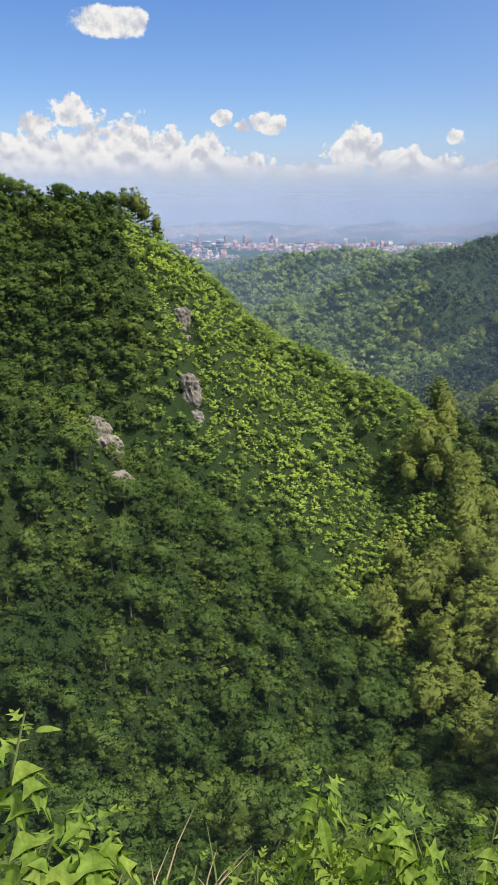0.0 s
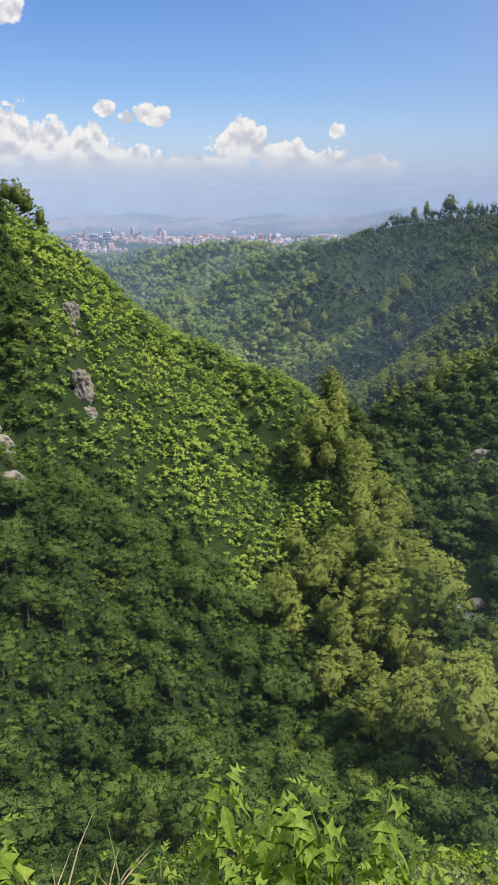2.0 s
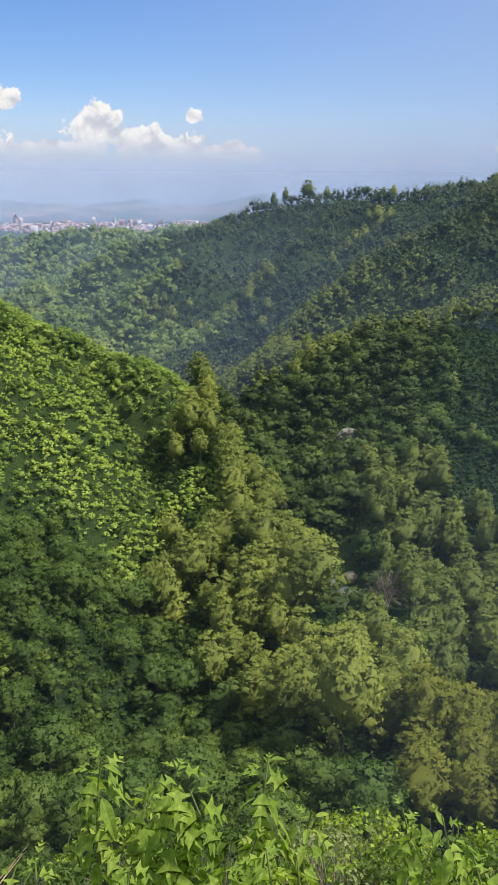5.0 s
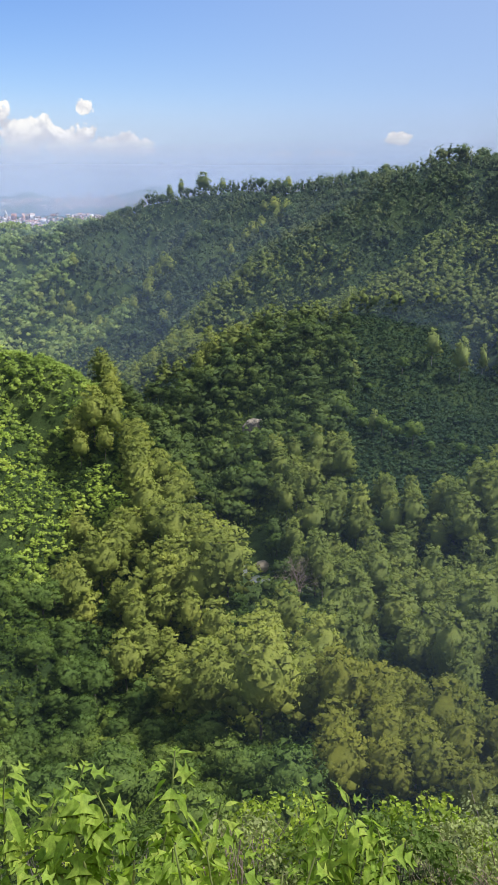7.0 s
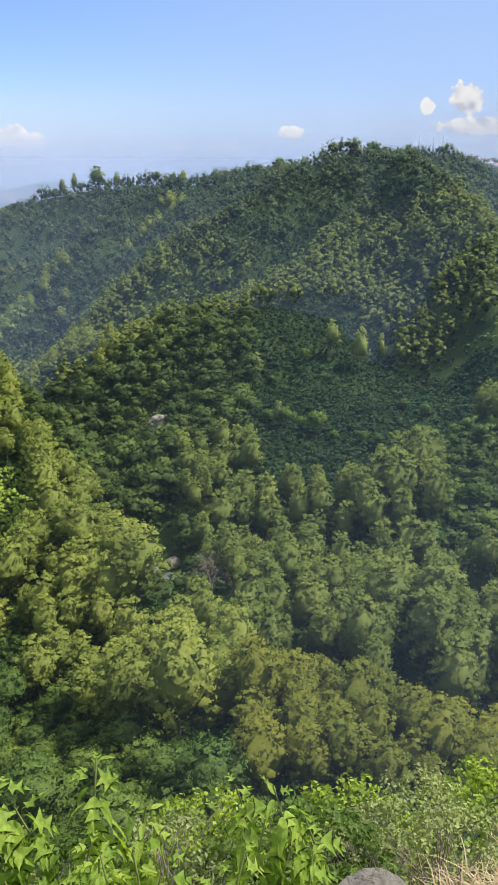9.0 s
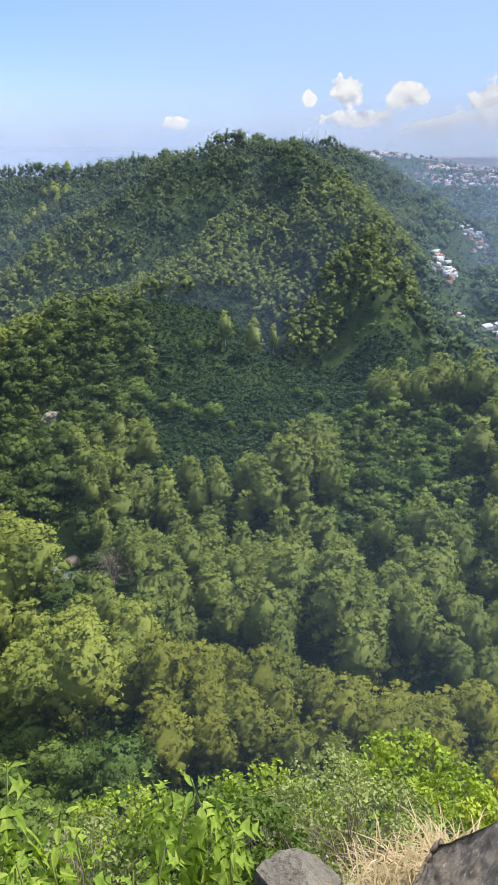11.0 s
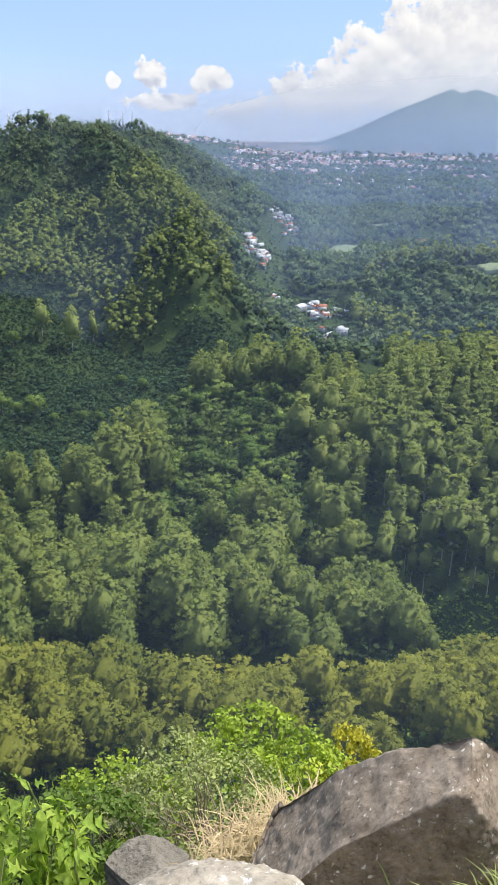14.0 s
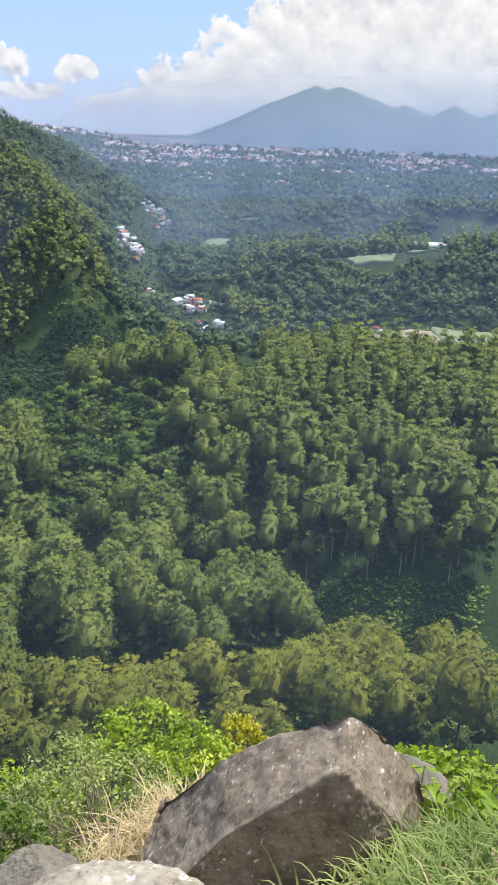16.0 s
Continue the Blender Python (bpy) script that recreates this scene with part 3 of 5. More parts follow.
def repeat(templates, x, y, z, s, seed=0, squash=0.15):
    """Many copies of some templates as one set of corners and faces."""
    g = np.random.default_rng(seed)
    which = g.integers(0, len(templates), len(x))
    vs, fs, o = [], [], 0
    for k, (tv, tf) in enumerate(templates):
        m = which == k
        n = int(m.sum())
        if not n:
            continue
        a = g.uniform(0, 2 * math.pi, n)
        ca, sa_ = np.cos(a)[:, None], np.sin(a)[:, None]
        sx = (s[m] * g.uniform(1 - squash, 1 + squash, n))[:, None]
        px = (tv[None, :, 0] * ca - tv[None, :, 1] * sa_) * sx + x[m][:, None]
        py = (tv[None, :, 0] * sa_ + tv[None, :, 1] * ca) * sx + y[m][:, None]
        pz = tv[None, :, 2] * s[m][:, None] + z[m][:, None]
        cols = [px, py, pz]
        if tv.shape[1] == 6:
            cols += [tv[None, :, 3] * ca - tv[None, :, 4] * sa_, tv[None, :, 3] * sa_ + tv[None, :, 4] * ca, np.repeat(tv[None, :, 5], n, 0)]
        vs.append(np.stack(cols, -1).reshape(-1, len(cols)))
        fs.append((tf[None] + (np.arange(n) * len(tv))[:, None, None] + o).reshape(-1, 3))
        o += n * len(tv)
    return np.concatenate(vs), np.concatenate(fs)


# ---- where what grows ----
# bare spots, where rock or open ground shows: azimuth, distance, radius
BARE = [(-4.6, 281, 3), (-4.4, 268, 3), (-4.1, 252, 4), (-11.6, 182, 4), (-10.6, 174, 4), (-9.7, 164, 4), (24.6, 350, 6), (25.3, 238, 4), (28.3, 184, 8), (28.6, 166, 8)]

RIVER_GAP = (196, 252)
# the gully hung with light creepers, its sunlight put into their leaf colour
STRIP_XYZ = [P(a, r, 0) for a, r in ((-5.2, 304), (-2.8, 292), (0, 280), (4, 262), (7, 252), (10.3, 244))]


# the lane of houses down the valley, and the plots on the plateau: azimuth, distance, width, depth, turn
LANE_XYZ = [P(a, r, 0) for a, r in ((57.8, 455), (57, 490), (56.6, 520), (54.5, 515), (53.4, 510), (52.6, 580), (52.4, 640), (53.5, 860), (54.2, 930), (53.8, 1100), (53.4, 1240))]
PLOTS = [(69.0, 575, 30, 18, 8), (72.6, 590, 26, 14, -6), (74.8, 760, 60, 50, 10), (73.2, 840, 60, 40, -5), (77.5, 700, 60, 40, 15),
         (74.4, 880, 80, 9, 0), (73.0, 455, 60, 20, 0), (77.0, 460, 50, 24, 4), (61.5, 1050, 44, 50, 20), (58.5, 900, 32, 50, -20)]


# the feathery wood: its near and far edge; the far edge of the olive-green trees
NEAR_A, NEAR_R = (9, 12, 16, 22, 27), (205, 160, 128, 108, 98)
EDGE_A, EDGE_R = (9, 12, 13.4, 15.3, 17, 20.7, 23, 26, 28, 31), (250, 288, 325, 300, 268, 232, 190, 160, 146, 124)
OLIVE_A, OLIVE_R = (24, 31, 37, 53, 60, 66, 71, 75), (108, 118, 130, 124, 124, 137, 160, 167)


def zones(x, y):
    """The kind of growth at a place: 0 scrub, 1 pine, 2 feathery trees, 3 broad crowns, 4 meadow, 5 valley woods, 6 far hills, 7 open fields and streets, 8 bare, 9 creepers, 10 clearing, 11 olive trees, 12 slender pines, 13 undergrowth, 14 sunny scrub, 15 vines, 16 leafy wood."""
    r, a = np.hypot(x, y), np.degrees(np.arctan2(x, y))
    n = fbm(x / 40, y / 40, 71, 3)
    a = a + 4 * fbm(x / 50, y / 50, 83, 2) * (1 - smooth(r, 350, 450))
    r = r * (1 + 0.12 * n * (1 - smooth(r, 350, 500)))
    a = a + 2.0 * fbm(x / 14, y / 14, 37, 2) * (1 - smooth(r, 350, 450))
    k = np.zeros(x.shape, int)
    olive = np.interp(a, OLIVE_A, OLIVE_R)
    k[(a > 20) & (r > 120)] = 13
    k[(a > 20) & (r > olive + 13)] = 1
    k[(a > 30) & (r > 80) & (r < olive)] = 11
    k[(a < -8) & (r > 225) & (r < 325)] = 16
    k[(a > 0.5) & (a < 14.5) & (r > 225 - 4 * np.maximum(a - 4, 0)) & (r < 345)] = 14
    k[(a > -8) & (a <= 0.5) & (r > 232) & (r < 335)] = 14
    k[(a > 14.5) & (a < 33) & (r > 228) & (r < 418)] = 3
    k[(a > 25.5) & (a < 33) & (r > 215) & (r < 300)] = 1
    k[(a > 31.5) & (a < 48) & (r > 243 + 4 * np.maximum(a - 41, 0)) & (r < 446 - 16 * np.clip(a - 40.5, 0, 2.5))] = 10
    k[(a > 9) & (a <= 30.5) & (r > np.interp(a, NEAR_A, NEAR_R)) & (r < np.interp(a, EDGE_A, EDGE_R))] = 2
    k[(a > 17) & (a < 27) & (r > np.maximum(np.interp(a, EDGE_A, EDGE_R), 165)) & (r < 245)] = 3
    k[(a > 46.5 - 0.02 * (r - 226)) & (a < 56) & (r > 212) & (r < 300)] = 15
    k[(a > 62) & (r > 192) & (r < 400)] = 12
    k[(a > 65.5) & (r > 170) & (r < 192)] = 4
    k[(a > 45) & (a < 62) & (r > 335) & (r < 430)] = 13
    k[(a > 45) & (a < 51) & (r > 325) & (r < 402)] = 10
    k[(a > 50.5) & (r > 400)] = 5
    k[(a + 20 * n > 60) & (r > 400) & (r < 640) & (fbm(x / 70, y / 70, 19, 3) > -0.03)] = 1
    k[(a <= 50.5) & (r > 420) & (k != 10)] = 1
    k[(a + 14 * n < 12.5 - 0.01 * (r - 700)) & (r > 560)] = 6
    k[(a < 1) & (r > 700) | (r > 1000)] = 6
    k[(a > 62) & (r > 640) & (r < 960) & (n + 0.02 * (a - 70) > 0)] = 7
    k[(a > 70) & (r > 435) & (r < 475)] = 7
    k[(a > 45) & (r > 2300) & (n > -0.02)] = 7
    k[r > 2600] = 7
    d, _ = near_line(x, y, LANE_XYZ)
    k[(d + 24 * n < 19)] = 7
    for ca, cr, w, dd, _ in PLOTS:
        q = np.hypot((np.degrees(np.arctan2(x, y)) - ca) / np.degrees(0.62 * w / cr), (np.hypot(x, y) - cr + 12) / (0.5 * dd + 20))
        k[q < 1 + 0.8 * n] = 8
    d, _ = near_line(x, y, RIBS[0][0])
    k[d + 20 * n < 15] = 10
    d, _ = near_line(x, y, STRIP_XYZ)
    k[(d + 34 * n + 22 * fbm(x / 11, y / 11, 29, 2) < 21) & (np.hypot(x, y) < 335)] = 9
    d, _ = near_line(x, y, RIVER_XYZ)
    k[(d < 9) & (np.hypot(x, y) < 250) & (a > 20) & (a < 27)] = 8
    q = np.degrees(np.arctan2(x, y))
    k[(q > 21.8) & (q < 26) & (r > np.interp(a, EDGE_A, EDGE_R)) & (r < RIVER_GAP[1])] = 13
    k[(q > 22.6) & (q < 25.2) & (np.hypot(x, y) > RIVER_GAP[0]) & (np.hypot(x, y) < RIVER_GAP[1])] = 8
    for ca, cr, rad in BARE:
        k[np.hypot(x - cr * math.sin(radians(ca)), y - cr * math.cos(radians(ca))) < rad] = 8
    return k


PINE = [merge(crown(10 + i, 46, 10, 0.019, pine_shape, 0.8), stem(0.012, 0.8, 0.01)) for i in range(7)]
SLIM = [merge(crown(15 + i, 28, 11, 0.018, slim_shape, 0.7), stem(0.009, 0.9, 0.02)) for i in range(5)]
PINE_FAR = [crown(20 + i, 7, 5, 0.036, lambda g, t: (pine_shape(g, t)[0], (0.12 - 0.05 * t) * g.uniform(0.7, 1.3)), 0.95) for i in range(7)]
PINE_FAR = [(v * np.array((1.2, 1.2, 1, 1, 1, 1)), f) for v, f in PINE_FAR]
FEATHER = [merge(crown(30 + i, 46, 10, 0.019, feather_shape, 0.8), stem(0.013, 0.7, 0.02)) for i in range(5)]
BROAD = [merge(crown(40 + i, 24, 11, 0.034, broad_shape), stem(0.03, 0.6, 0.02)) for i in range(6)]
BLOB = [crown(80 + i, 3, 7, 0.13, lambda g, t: (np.array((g.uniform(-0.25, 0.25), g.uniform(-0.25, 0.25), 0.35 + 0.3 * t)), 0.34), 0.9) for i in range(5)]
BROAD_MID = [crown(90 + i, 8, 7, 0.065, lambda g, t: (broad_shape(g, t)[0], 0.19), 0.8) for i in range(6)]
SHRUB = [crown(60 + i, 7, 12, 0.058, shrub_shape, 0.7, 0.68) for i in range(7)]
SHRUB_FAR = [crown(70 + i, 3, 8, 0.13, lambda g, t: (shrub_shape(g, t)[0], 0.33), 0.7) for i in range(6)]


def part(name, v, f, mat, parent, label="", smooth_=False):
    ob = mesh_object(name, v, f, mat, parent, smooth_)
    if label:
        tagged(ob, label)
    return ob


def tree_thing(name, label, category, group, crown_vf, stem_vf, mat, bark=M_BARK):
    """One tree of unit height: a trunk and a crown under an empty at its foot."""
    root = tagged(new(name), label, category, group)
    part("trunk", *stem_vf, bark, root, "grey-brown bark" if bark is M_BARK else "pale grey bark")
    part("crown", *crown_vf, mat, root, smooth_=True)
    return root


def at_place(x, y, z, s, turn, wide=1.0):
    return pose(x, y, z, 0, 0, turn) @ Matrix.Diagonal((s * wide, s * wide, s, 1))


def grow(name, label, category, templates, mat, step, r0, r1, kinds, h0, h1, seed, share=1.0, a0=-20, a1=80, singles=None, keep=0):
    """Plants of some kinds of ground; the nearest few as things of their own, the rest as one mass."""
    x, y = scatter(step, r0, r1, a0, a1, seed)
    g = np.random.default_rng(seed + 500)
    m = np.isin(zones(x, y), kinds) & (g.uniform(size=x.shape) < share)
    x, y = x[m], y[m]
    z = height(x, y)
    s = g.uniform(h0, h1, x.shape) * np.clip(1 + 0.9 * fbm(x / 16, y / 16, 211, 2), 0.6, 1.4)
    m = in_sight(x, y, z + s)
    x, y, z, s = x[m], y[m], z[m], s[m]
    if not len(x):
        return
    if singles and keep:
        order = np.argsort(np.hypot(x, y))
        for n, i in enumerate(order[:keep]):
            pl = at_place(x[i], y[i], z[i] - 0.2, s[i], g.uniform(0, 360), g.uniform(0.85, 1.15))
            src = singles[n % len(singles)]
            copy_thing(src, pl)
        rest = order[keep:]
        x, y, z, s = x[rest], y[rest], z[rest], s[rest]
        if not len(x):
            return
    v, f = repeat(templates, x, y, z, s, seed)
    tagged(mesh_object(name, v, f, mat, None, True), label, category, kind="stuff")


def retire(*roots):
    """Take away the patterns that the copies were made from."""
    for root in roots:
        for o in (*root.children_recursive, root):
            bpy.data.objects.remove(o)


def finer(shape, k=0.8):
    """The same outline of crown in smaller tufts."""
    def tuft_at(g, t):
        c, rad = shape(g, t)
        return c, rad * k
    return tuft_at


PINES_1 = [tree_thing("pine_tree", "tall broad pine with grey-green needle tufts", "pine tree", "pines in the valley",
                      crown(110 + i, 78, 14, 0.0150, finer(pine_shape, 0.92), 0.8, 0.74), stem(0.011, 0.8, 0.015, 9, i), M_PINE) for i in range(7)]
SLIMS_1 = [tree_thing("slender_pine", "slender pine with ragged tufts up a pale trunk", "pine tree", "slender pines above the meadow",
                      crown(115 + i, 46, 14, 0.0150, finer(slim_shape, 0.9), 0.7, 0.74), stem(0.0085, 0.92, 0.025, 12, i), M_PINE, M_PALEBARK) for i in range(5)]
FEATHERS_1 = [tree_thing("feathery_tree", "tall feathery yellow-green tree on the spur", "tree", "feathery trees on the spur",
                         crown(120 + i, 78, 14, 0.0150, finer(feather_shape, 0.92), 0.8, 0.74), stem(0.012, 0.8, 0.03, 10, i), M_FEATHER) for i in range(6)]
OLIVES_1 = [tree_thing("olive_green_tree", "rounded olive-green tree at the foot of the crag", "tree", "olive-green trees below the crag",
                       crown(125 + i, 84, 14, 0.0145, finer(feather_shape, 0.88), 0.8, 0.74), stem(0.012, 0.8, 0.03, 10, i), M_BAND) for i in range(5)]
BROADS_1 = [tree_thing("broadleaf_tree", "round leafy green tree on the steep slope", "tree", "leafy trees on the slope",
                       crown(130 + i, 46, 24, 0.023, finer(broad_shape, 0.9), 0.75, 0.64), stem(0.03, 0.7, 0.03, 6, i), M_BROAD) for i in range(5)]
SHRUBS_1 = [tree_thing("shrub", "dense green shrub on the steep slope", "shrub", "shrubs on the slope",
                       crown(140 + i, 30, 30, 0.034, finer(shrub_shape, 0.85), 0.7, 0.62), stem(0.03, 0.5, 0.05, 4, i), M_SHRUB) for i in range(6)]

grow("near_scrub", "dense green shrubs and creepers on the steep slope", "shrubs", SHRUB, M_SHRUB, 2.8, 45, 150, [0, 2, 3, 11], 2.6, 5.2, 1, singles=SHRUBS_1, keep=290)
grow("slope_herbs", "low creepers and herbs filling the gaps of the scrub", "herbs", SHRUB_FAR, M_SHRUB, 2.1, 45, 210, [0, 2, 3], 1.2, 2.6, 32, a1=32)
grow("slope_scrub", "green shrubs matted over the valley side", "shrubs", SHRUB, M_SHRUB, 3.1, 150, 340, [0, 2, 16], 2.8, 5.6, 2)
grow("sunny_scrub", "green shrubs on the crest of the spur, lightened for sunlight", "shrubs", SHRUB, M_SUNNY, 3.2, 150, 345, [14], 3.0, 6.0, 26)
grow("creepers", "yellow-green creepers hanging over the gully, lightened for sunlight", "creepers", SHRUB, M_LIT_CREEPER, 2.2, 150, 340, [9], 1.8, 4.0, 15)
grow("strip_bushes", "dark leafy bushes among the creepers", "bushes", BROAD_MID, M_BROAD, 9, 150, 340, [9], 3, 6.5, 22, 0.7)
grow("wood_floor", "low shrubs under the pines", "shrubs", SHRUB_FAR, M_GORGE, 5.2, 112, 430, [1, 12, 13], 2.2, 4.8, 14)
grow("meadow_herbs", "low green herbs in the valley meadow", "herbs", SHRUB_FAR, M_SUNNY, 1.5, 130, 225, [4], 0.8, 1.9, 12)
grow("far_scrub", "low shrubs on the far slopes", "shrubs", SHRUB_FAR, M_GORGE, 4.0, 165, 430, [3], 2.2, 4.4, 3)
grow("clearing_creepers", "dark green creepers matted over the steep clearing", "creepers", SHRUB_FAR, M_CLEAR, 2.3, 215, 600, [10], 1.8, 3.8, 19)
grow("ravine_scrub", "dark scrub filling the ravines of the wooded hill", "shrubs", SHRUB_FAR, M_VALLEY, 4.4, 446, 660, [1], 2.5, 5.0, 35, a1=50)
grow("slope_trees", "round leafy trees on the valley side", "trees", BROAD, M_BROAD, 7.0, 55, 320, [0, 3], 4, 11, 4, 0.6, a1=30, singles=BROADS_1, keep=160)
grow("vine_thicket", "leafy vines and bushes smothering the knoll", "vines", SHRUB, M_GORGE, 3.6, 215, 410, [15], 4, 9, 27)
grow("knoll_trees", "leafy trees standing out of the vines", "trees", BROAD, M_BROAD, 9, 215, 350, [15], 6, 11, 28)
grow("knoll_bushes", "green bushes on the knoll, lightened for sunlight", "bushes", BROAD_MID, M_SUNNY, 9, 215, 350, [15], 4, 8, 31, 0.6, a0=49)
grow("ridge_wood", "rounded leafy trees under the ridge", "trees", BROAD, M_BROAD, 5.2, 220, 345, [16], 4.5, 9, 29)
grow("hump_trees", "broad leafy trees on the lower hills", "trees", BROAD, M_GORGE, 6.6, 170, 430, [3], 8, 15, 5)
grow("feathery_wood", "tall feathery yellow-green trees on the spur", "trees", FEATHER, M_FEATHER, 8.6, 90, 325, [2], 12, 22, 6, singles=FEATHERS_1, keep=170)
grow("olive_wood", "rounded olive-green trees at the foot of the crag", "trees", FEATHER, M_BAND, 7.0, 78, 175, [11], 10, 16, 20, singles=OLIVES_1, keep=150)
grow("pine_wood", "tall broad pines in the valley", "pines", PINE, M_PINE, 8.2, 120, 404, [1], 15, 24, 7, singles=PINES_1, keep=260)
grow("slender_pines", "slender ragged pines above the meadow", "pines", SLIM, M_PINE, 6.4, 160, 430, [12], 17, 27, 23, singles=SLIMS_1, keep=110)
grow("pine_outskirts", "pines on the near hillside", "pines", PINE_FAR, M_PINE, 7.5, 404, 660, [1], 13, 21, 13, a0=50.5)
grow("spur_pines", "close pines along the front spur", "pines", PINE_FAR, M_PINE, 6.4, 404, 545, [1], 12, 18, 18, a1=50.5)
grow("far_pine_wood", "pine forest over the hills, darkened for cloud shade", "pines", PINE_FAR, M_FARPINE, 6.6, 545, 1000, [1], 8, 14, 8, 0.95, a1=50.5)
grow("hill_trees", "rounded leafy trees among the pines of the hills", "trees", BROAD_MID, M_VALLEY, 15, 545, 1000, [1], 8, 14, 21, 0.7, a1=50.5)
grow("valley_woods", "mixed woods in the far valley", "trees", BROAD_MID, M_VALLEY, 7.6, 400, 720, [5], 8, 15, 10, a0=45)
grow("lane_bushes", "bushes and garden trees between the houses", "bushes", BLOB, M_VALLEY, 5.5, 430, 700, [7], 2.0, 6.0, 30, 0.8, a0=45)
grow("valley_bushes", "low bushes between the fields", "bushes", BLOB, M_VALLEY, 8, 700, 1250, [7], 1.8, 5.0, 16, 0.85, a0=45)
grow("far_valley_woods", "woods farther down the valley", "trees", BLOB, M_VALLEY, 8.5, 720, 1300, [5], 8, 15, 17, a0=45)
grow("near_hill_woods", "mixed forest on the far hillside, lightened for sunlight", "trees", BROAD_MID, M_FAR, 9.0, 540, 1000, [6], 9, 17, 24)
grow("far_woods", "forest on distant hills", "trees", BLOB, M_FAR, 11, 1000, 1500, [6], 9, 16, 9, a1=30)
grow("plain_woods", "blue-green woods down the valley", "trees", BLOB, M_VALLEY, 11, 1000, 1500, [6], 9, 16, 33, a0=30)
grow("town_trees", "dark trees between the roofs of the town", "trees", BLOB, M_VALLEY, 44, 2300, 4000, [7], 10, 20, 25, 0.8, a0=44)
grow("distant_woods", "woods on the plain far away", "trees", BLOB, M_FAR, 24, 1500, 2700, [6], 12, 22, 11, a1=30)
grow("plain_groves", "groves on the plain before the town", "trees", BLOB, M_VALLEY, 22, 1500, 2700, [6], 12, 22, 34, a0=30)


# ---- haze: added tinted sheets across the valley in place of mist, each farther one thicker ----
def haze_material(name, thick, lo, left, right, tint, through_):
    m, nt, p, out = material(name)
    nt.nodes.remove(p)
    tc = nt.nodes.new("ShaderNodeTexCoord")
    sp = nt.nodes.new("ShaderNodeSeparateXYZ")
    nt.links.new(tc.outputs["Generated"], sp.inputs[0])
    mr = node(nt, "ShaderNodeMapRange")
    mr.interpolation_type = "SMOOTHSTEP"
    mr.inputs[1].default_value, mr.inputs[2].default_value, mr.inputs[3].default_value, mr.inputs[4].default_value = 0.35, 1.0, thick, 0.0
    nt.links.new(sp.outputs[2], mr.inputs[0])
    # thicker towards the sunny side of the valley, to lift the dark tones there
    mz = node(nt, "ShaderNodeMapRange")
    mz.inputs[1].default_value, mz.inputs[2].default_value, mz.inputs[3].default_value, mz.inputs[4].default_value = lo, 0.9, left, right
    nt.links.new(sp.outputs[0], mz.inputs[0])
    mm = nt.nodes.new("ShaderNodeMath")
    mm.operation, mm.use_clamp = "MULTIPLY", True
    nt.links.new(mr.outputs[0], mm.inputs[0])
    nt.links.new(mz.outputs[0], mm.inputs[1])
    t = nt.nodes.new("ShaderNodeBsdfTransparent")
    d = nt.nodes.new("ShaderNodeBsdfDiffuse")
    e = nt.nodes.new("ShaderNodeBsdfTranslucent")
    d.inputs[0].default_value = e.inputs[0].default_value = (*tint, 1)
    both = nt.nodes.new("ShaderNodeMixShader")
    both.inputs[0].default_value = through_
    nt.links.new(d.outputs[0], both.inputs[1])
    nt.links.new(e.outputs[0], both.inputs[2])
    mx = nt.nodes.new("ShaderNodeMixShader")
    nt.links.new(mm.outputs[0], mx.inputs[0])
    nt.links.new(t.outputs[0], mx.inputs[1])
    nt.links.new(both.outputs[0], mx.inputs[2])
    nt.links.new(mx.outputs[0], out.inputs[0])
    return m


# The sheet at 42 m is there to brighten the dark tones of everything beyond
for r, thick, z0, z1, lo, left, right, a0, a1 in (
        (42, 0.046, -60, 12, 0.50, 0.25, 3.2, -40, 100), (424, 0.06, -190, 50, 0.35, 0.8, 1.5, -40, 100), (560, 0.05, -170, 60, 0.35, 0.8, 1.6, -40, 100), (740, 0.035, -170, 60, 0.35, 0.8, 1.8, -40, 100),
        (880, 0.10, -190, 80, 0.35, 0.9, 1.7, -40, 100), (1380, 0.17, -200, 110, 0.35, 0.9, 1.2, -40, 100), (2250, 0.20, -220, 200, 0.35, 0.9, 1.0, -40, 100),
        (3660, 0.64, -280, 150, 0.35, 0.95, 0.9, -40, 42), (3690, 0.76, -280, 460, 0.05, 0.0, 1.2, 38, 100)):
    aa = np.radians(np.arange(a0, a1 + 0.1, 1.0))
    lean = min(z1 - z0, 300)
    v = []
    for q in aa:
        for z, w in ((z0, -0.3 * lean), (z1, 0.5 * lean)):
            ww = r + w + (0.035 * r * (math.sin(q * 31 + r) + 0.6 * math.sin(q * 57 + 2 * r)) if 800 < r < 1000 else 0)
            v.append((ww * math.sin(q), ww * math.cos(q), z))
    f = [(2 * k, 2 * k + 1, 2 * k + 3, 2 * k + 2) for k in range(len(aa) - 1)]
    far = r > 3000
    veil_mat = haze_material("haze_sheet", thick, lo, left, right, (0.68, 0.79, 0.95) if far else (0.31, 0.42, 0.64), 0.5 if far else 0.25)
    tagged(mesh_object("haze", v, f, veil_mat, None, True), "tinted see-through sheet standing in for haze", "haze", kind="structure")


# ---- far mountains ----
# Forest green paled and blued, so part of the distance haze is in the colour
M_MOUNT = plain_material("hazed_mountain_forest", (0.07, 0.105, 0.10), (0.12, 0.155, 0.14), 0.006, bump=0.0)


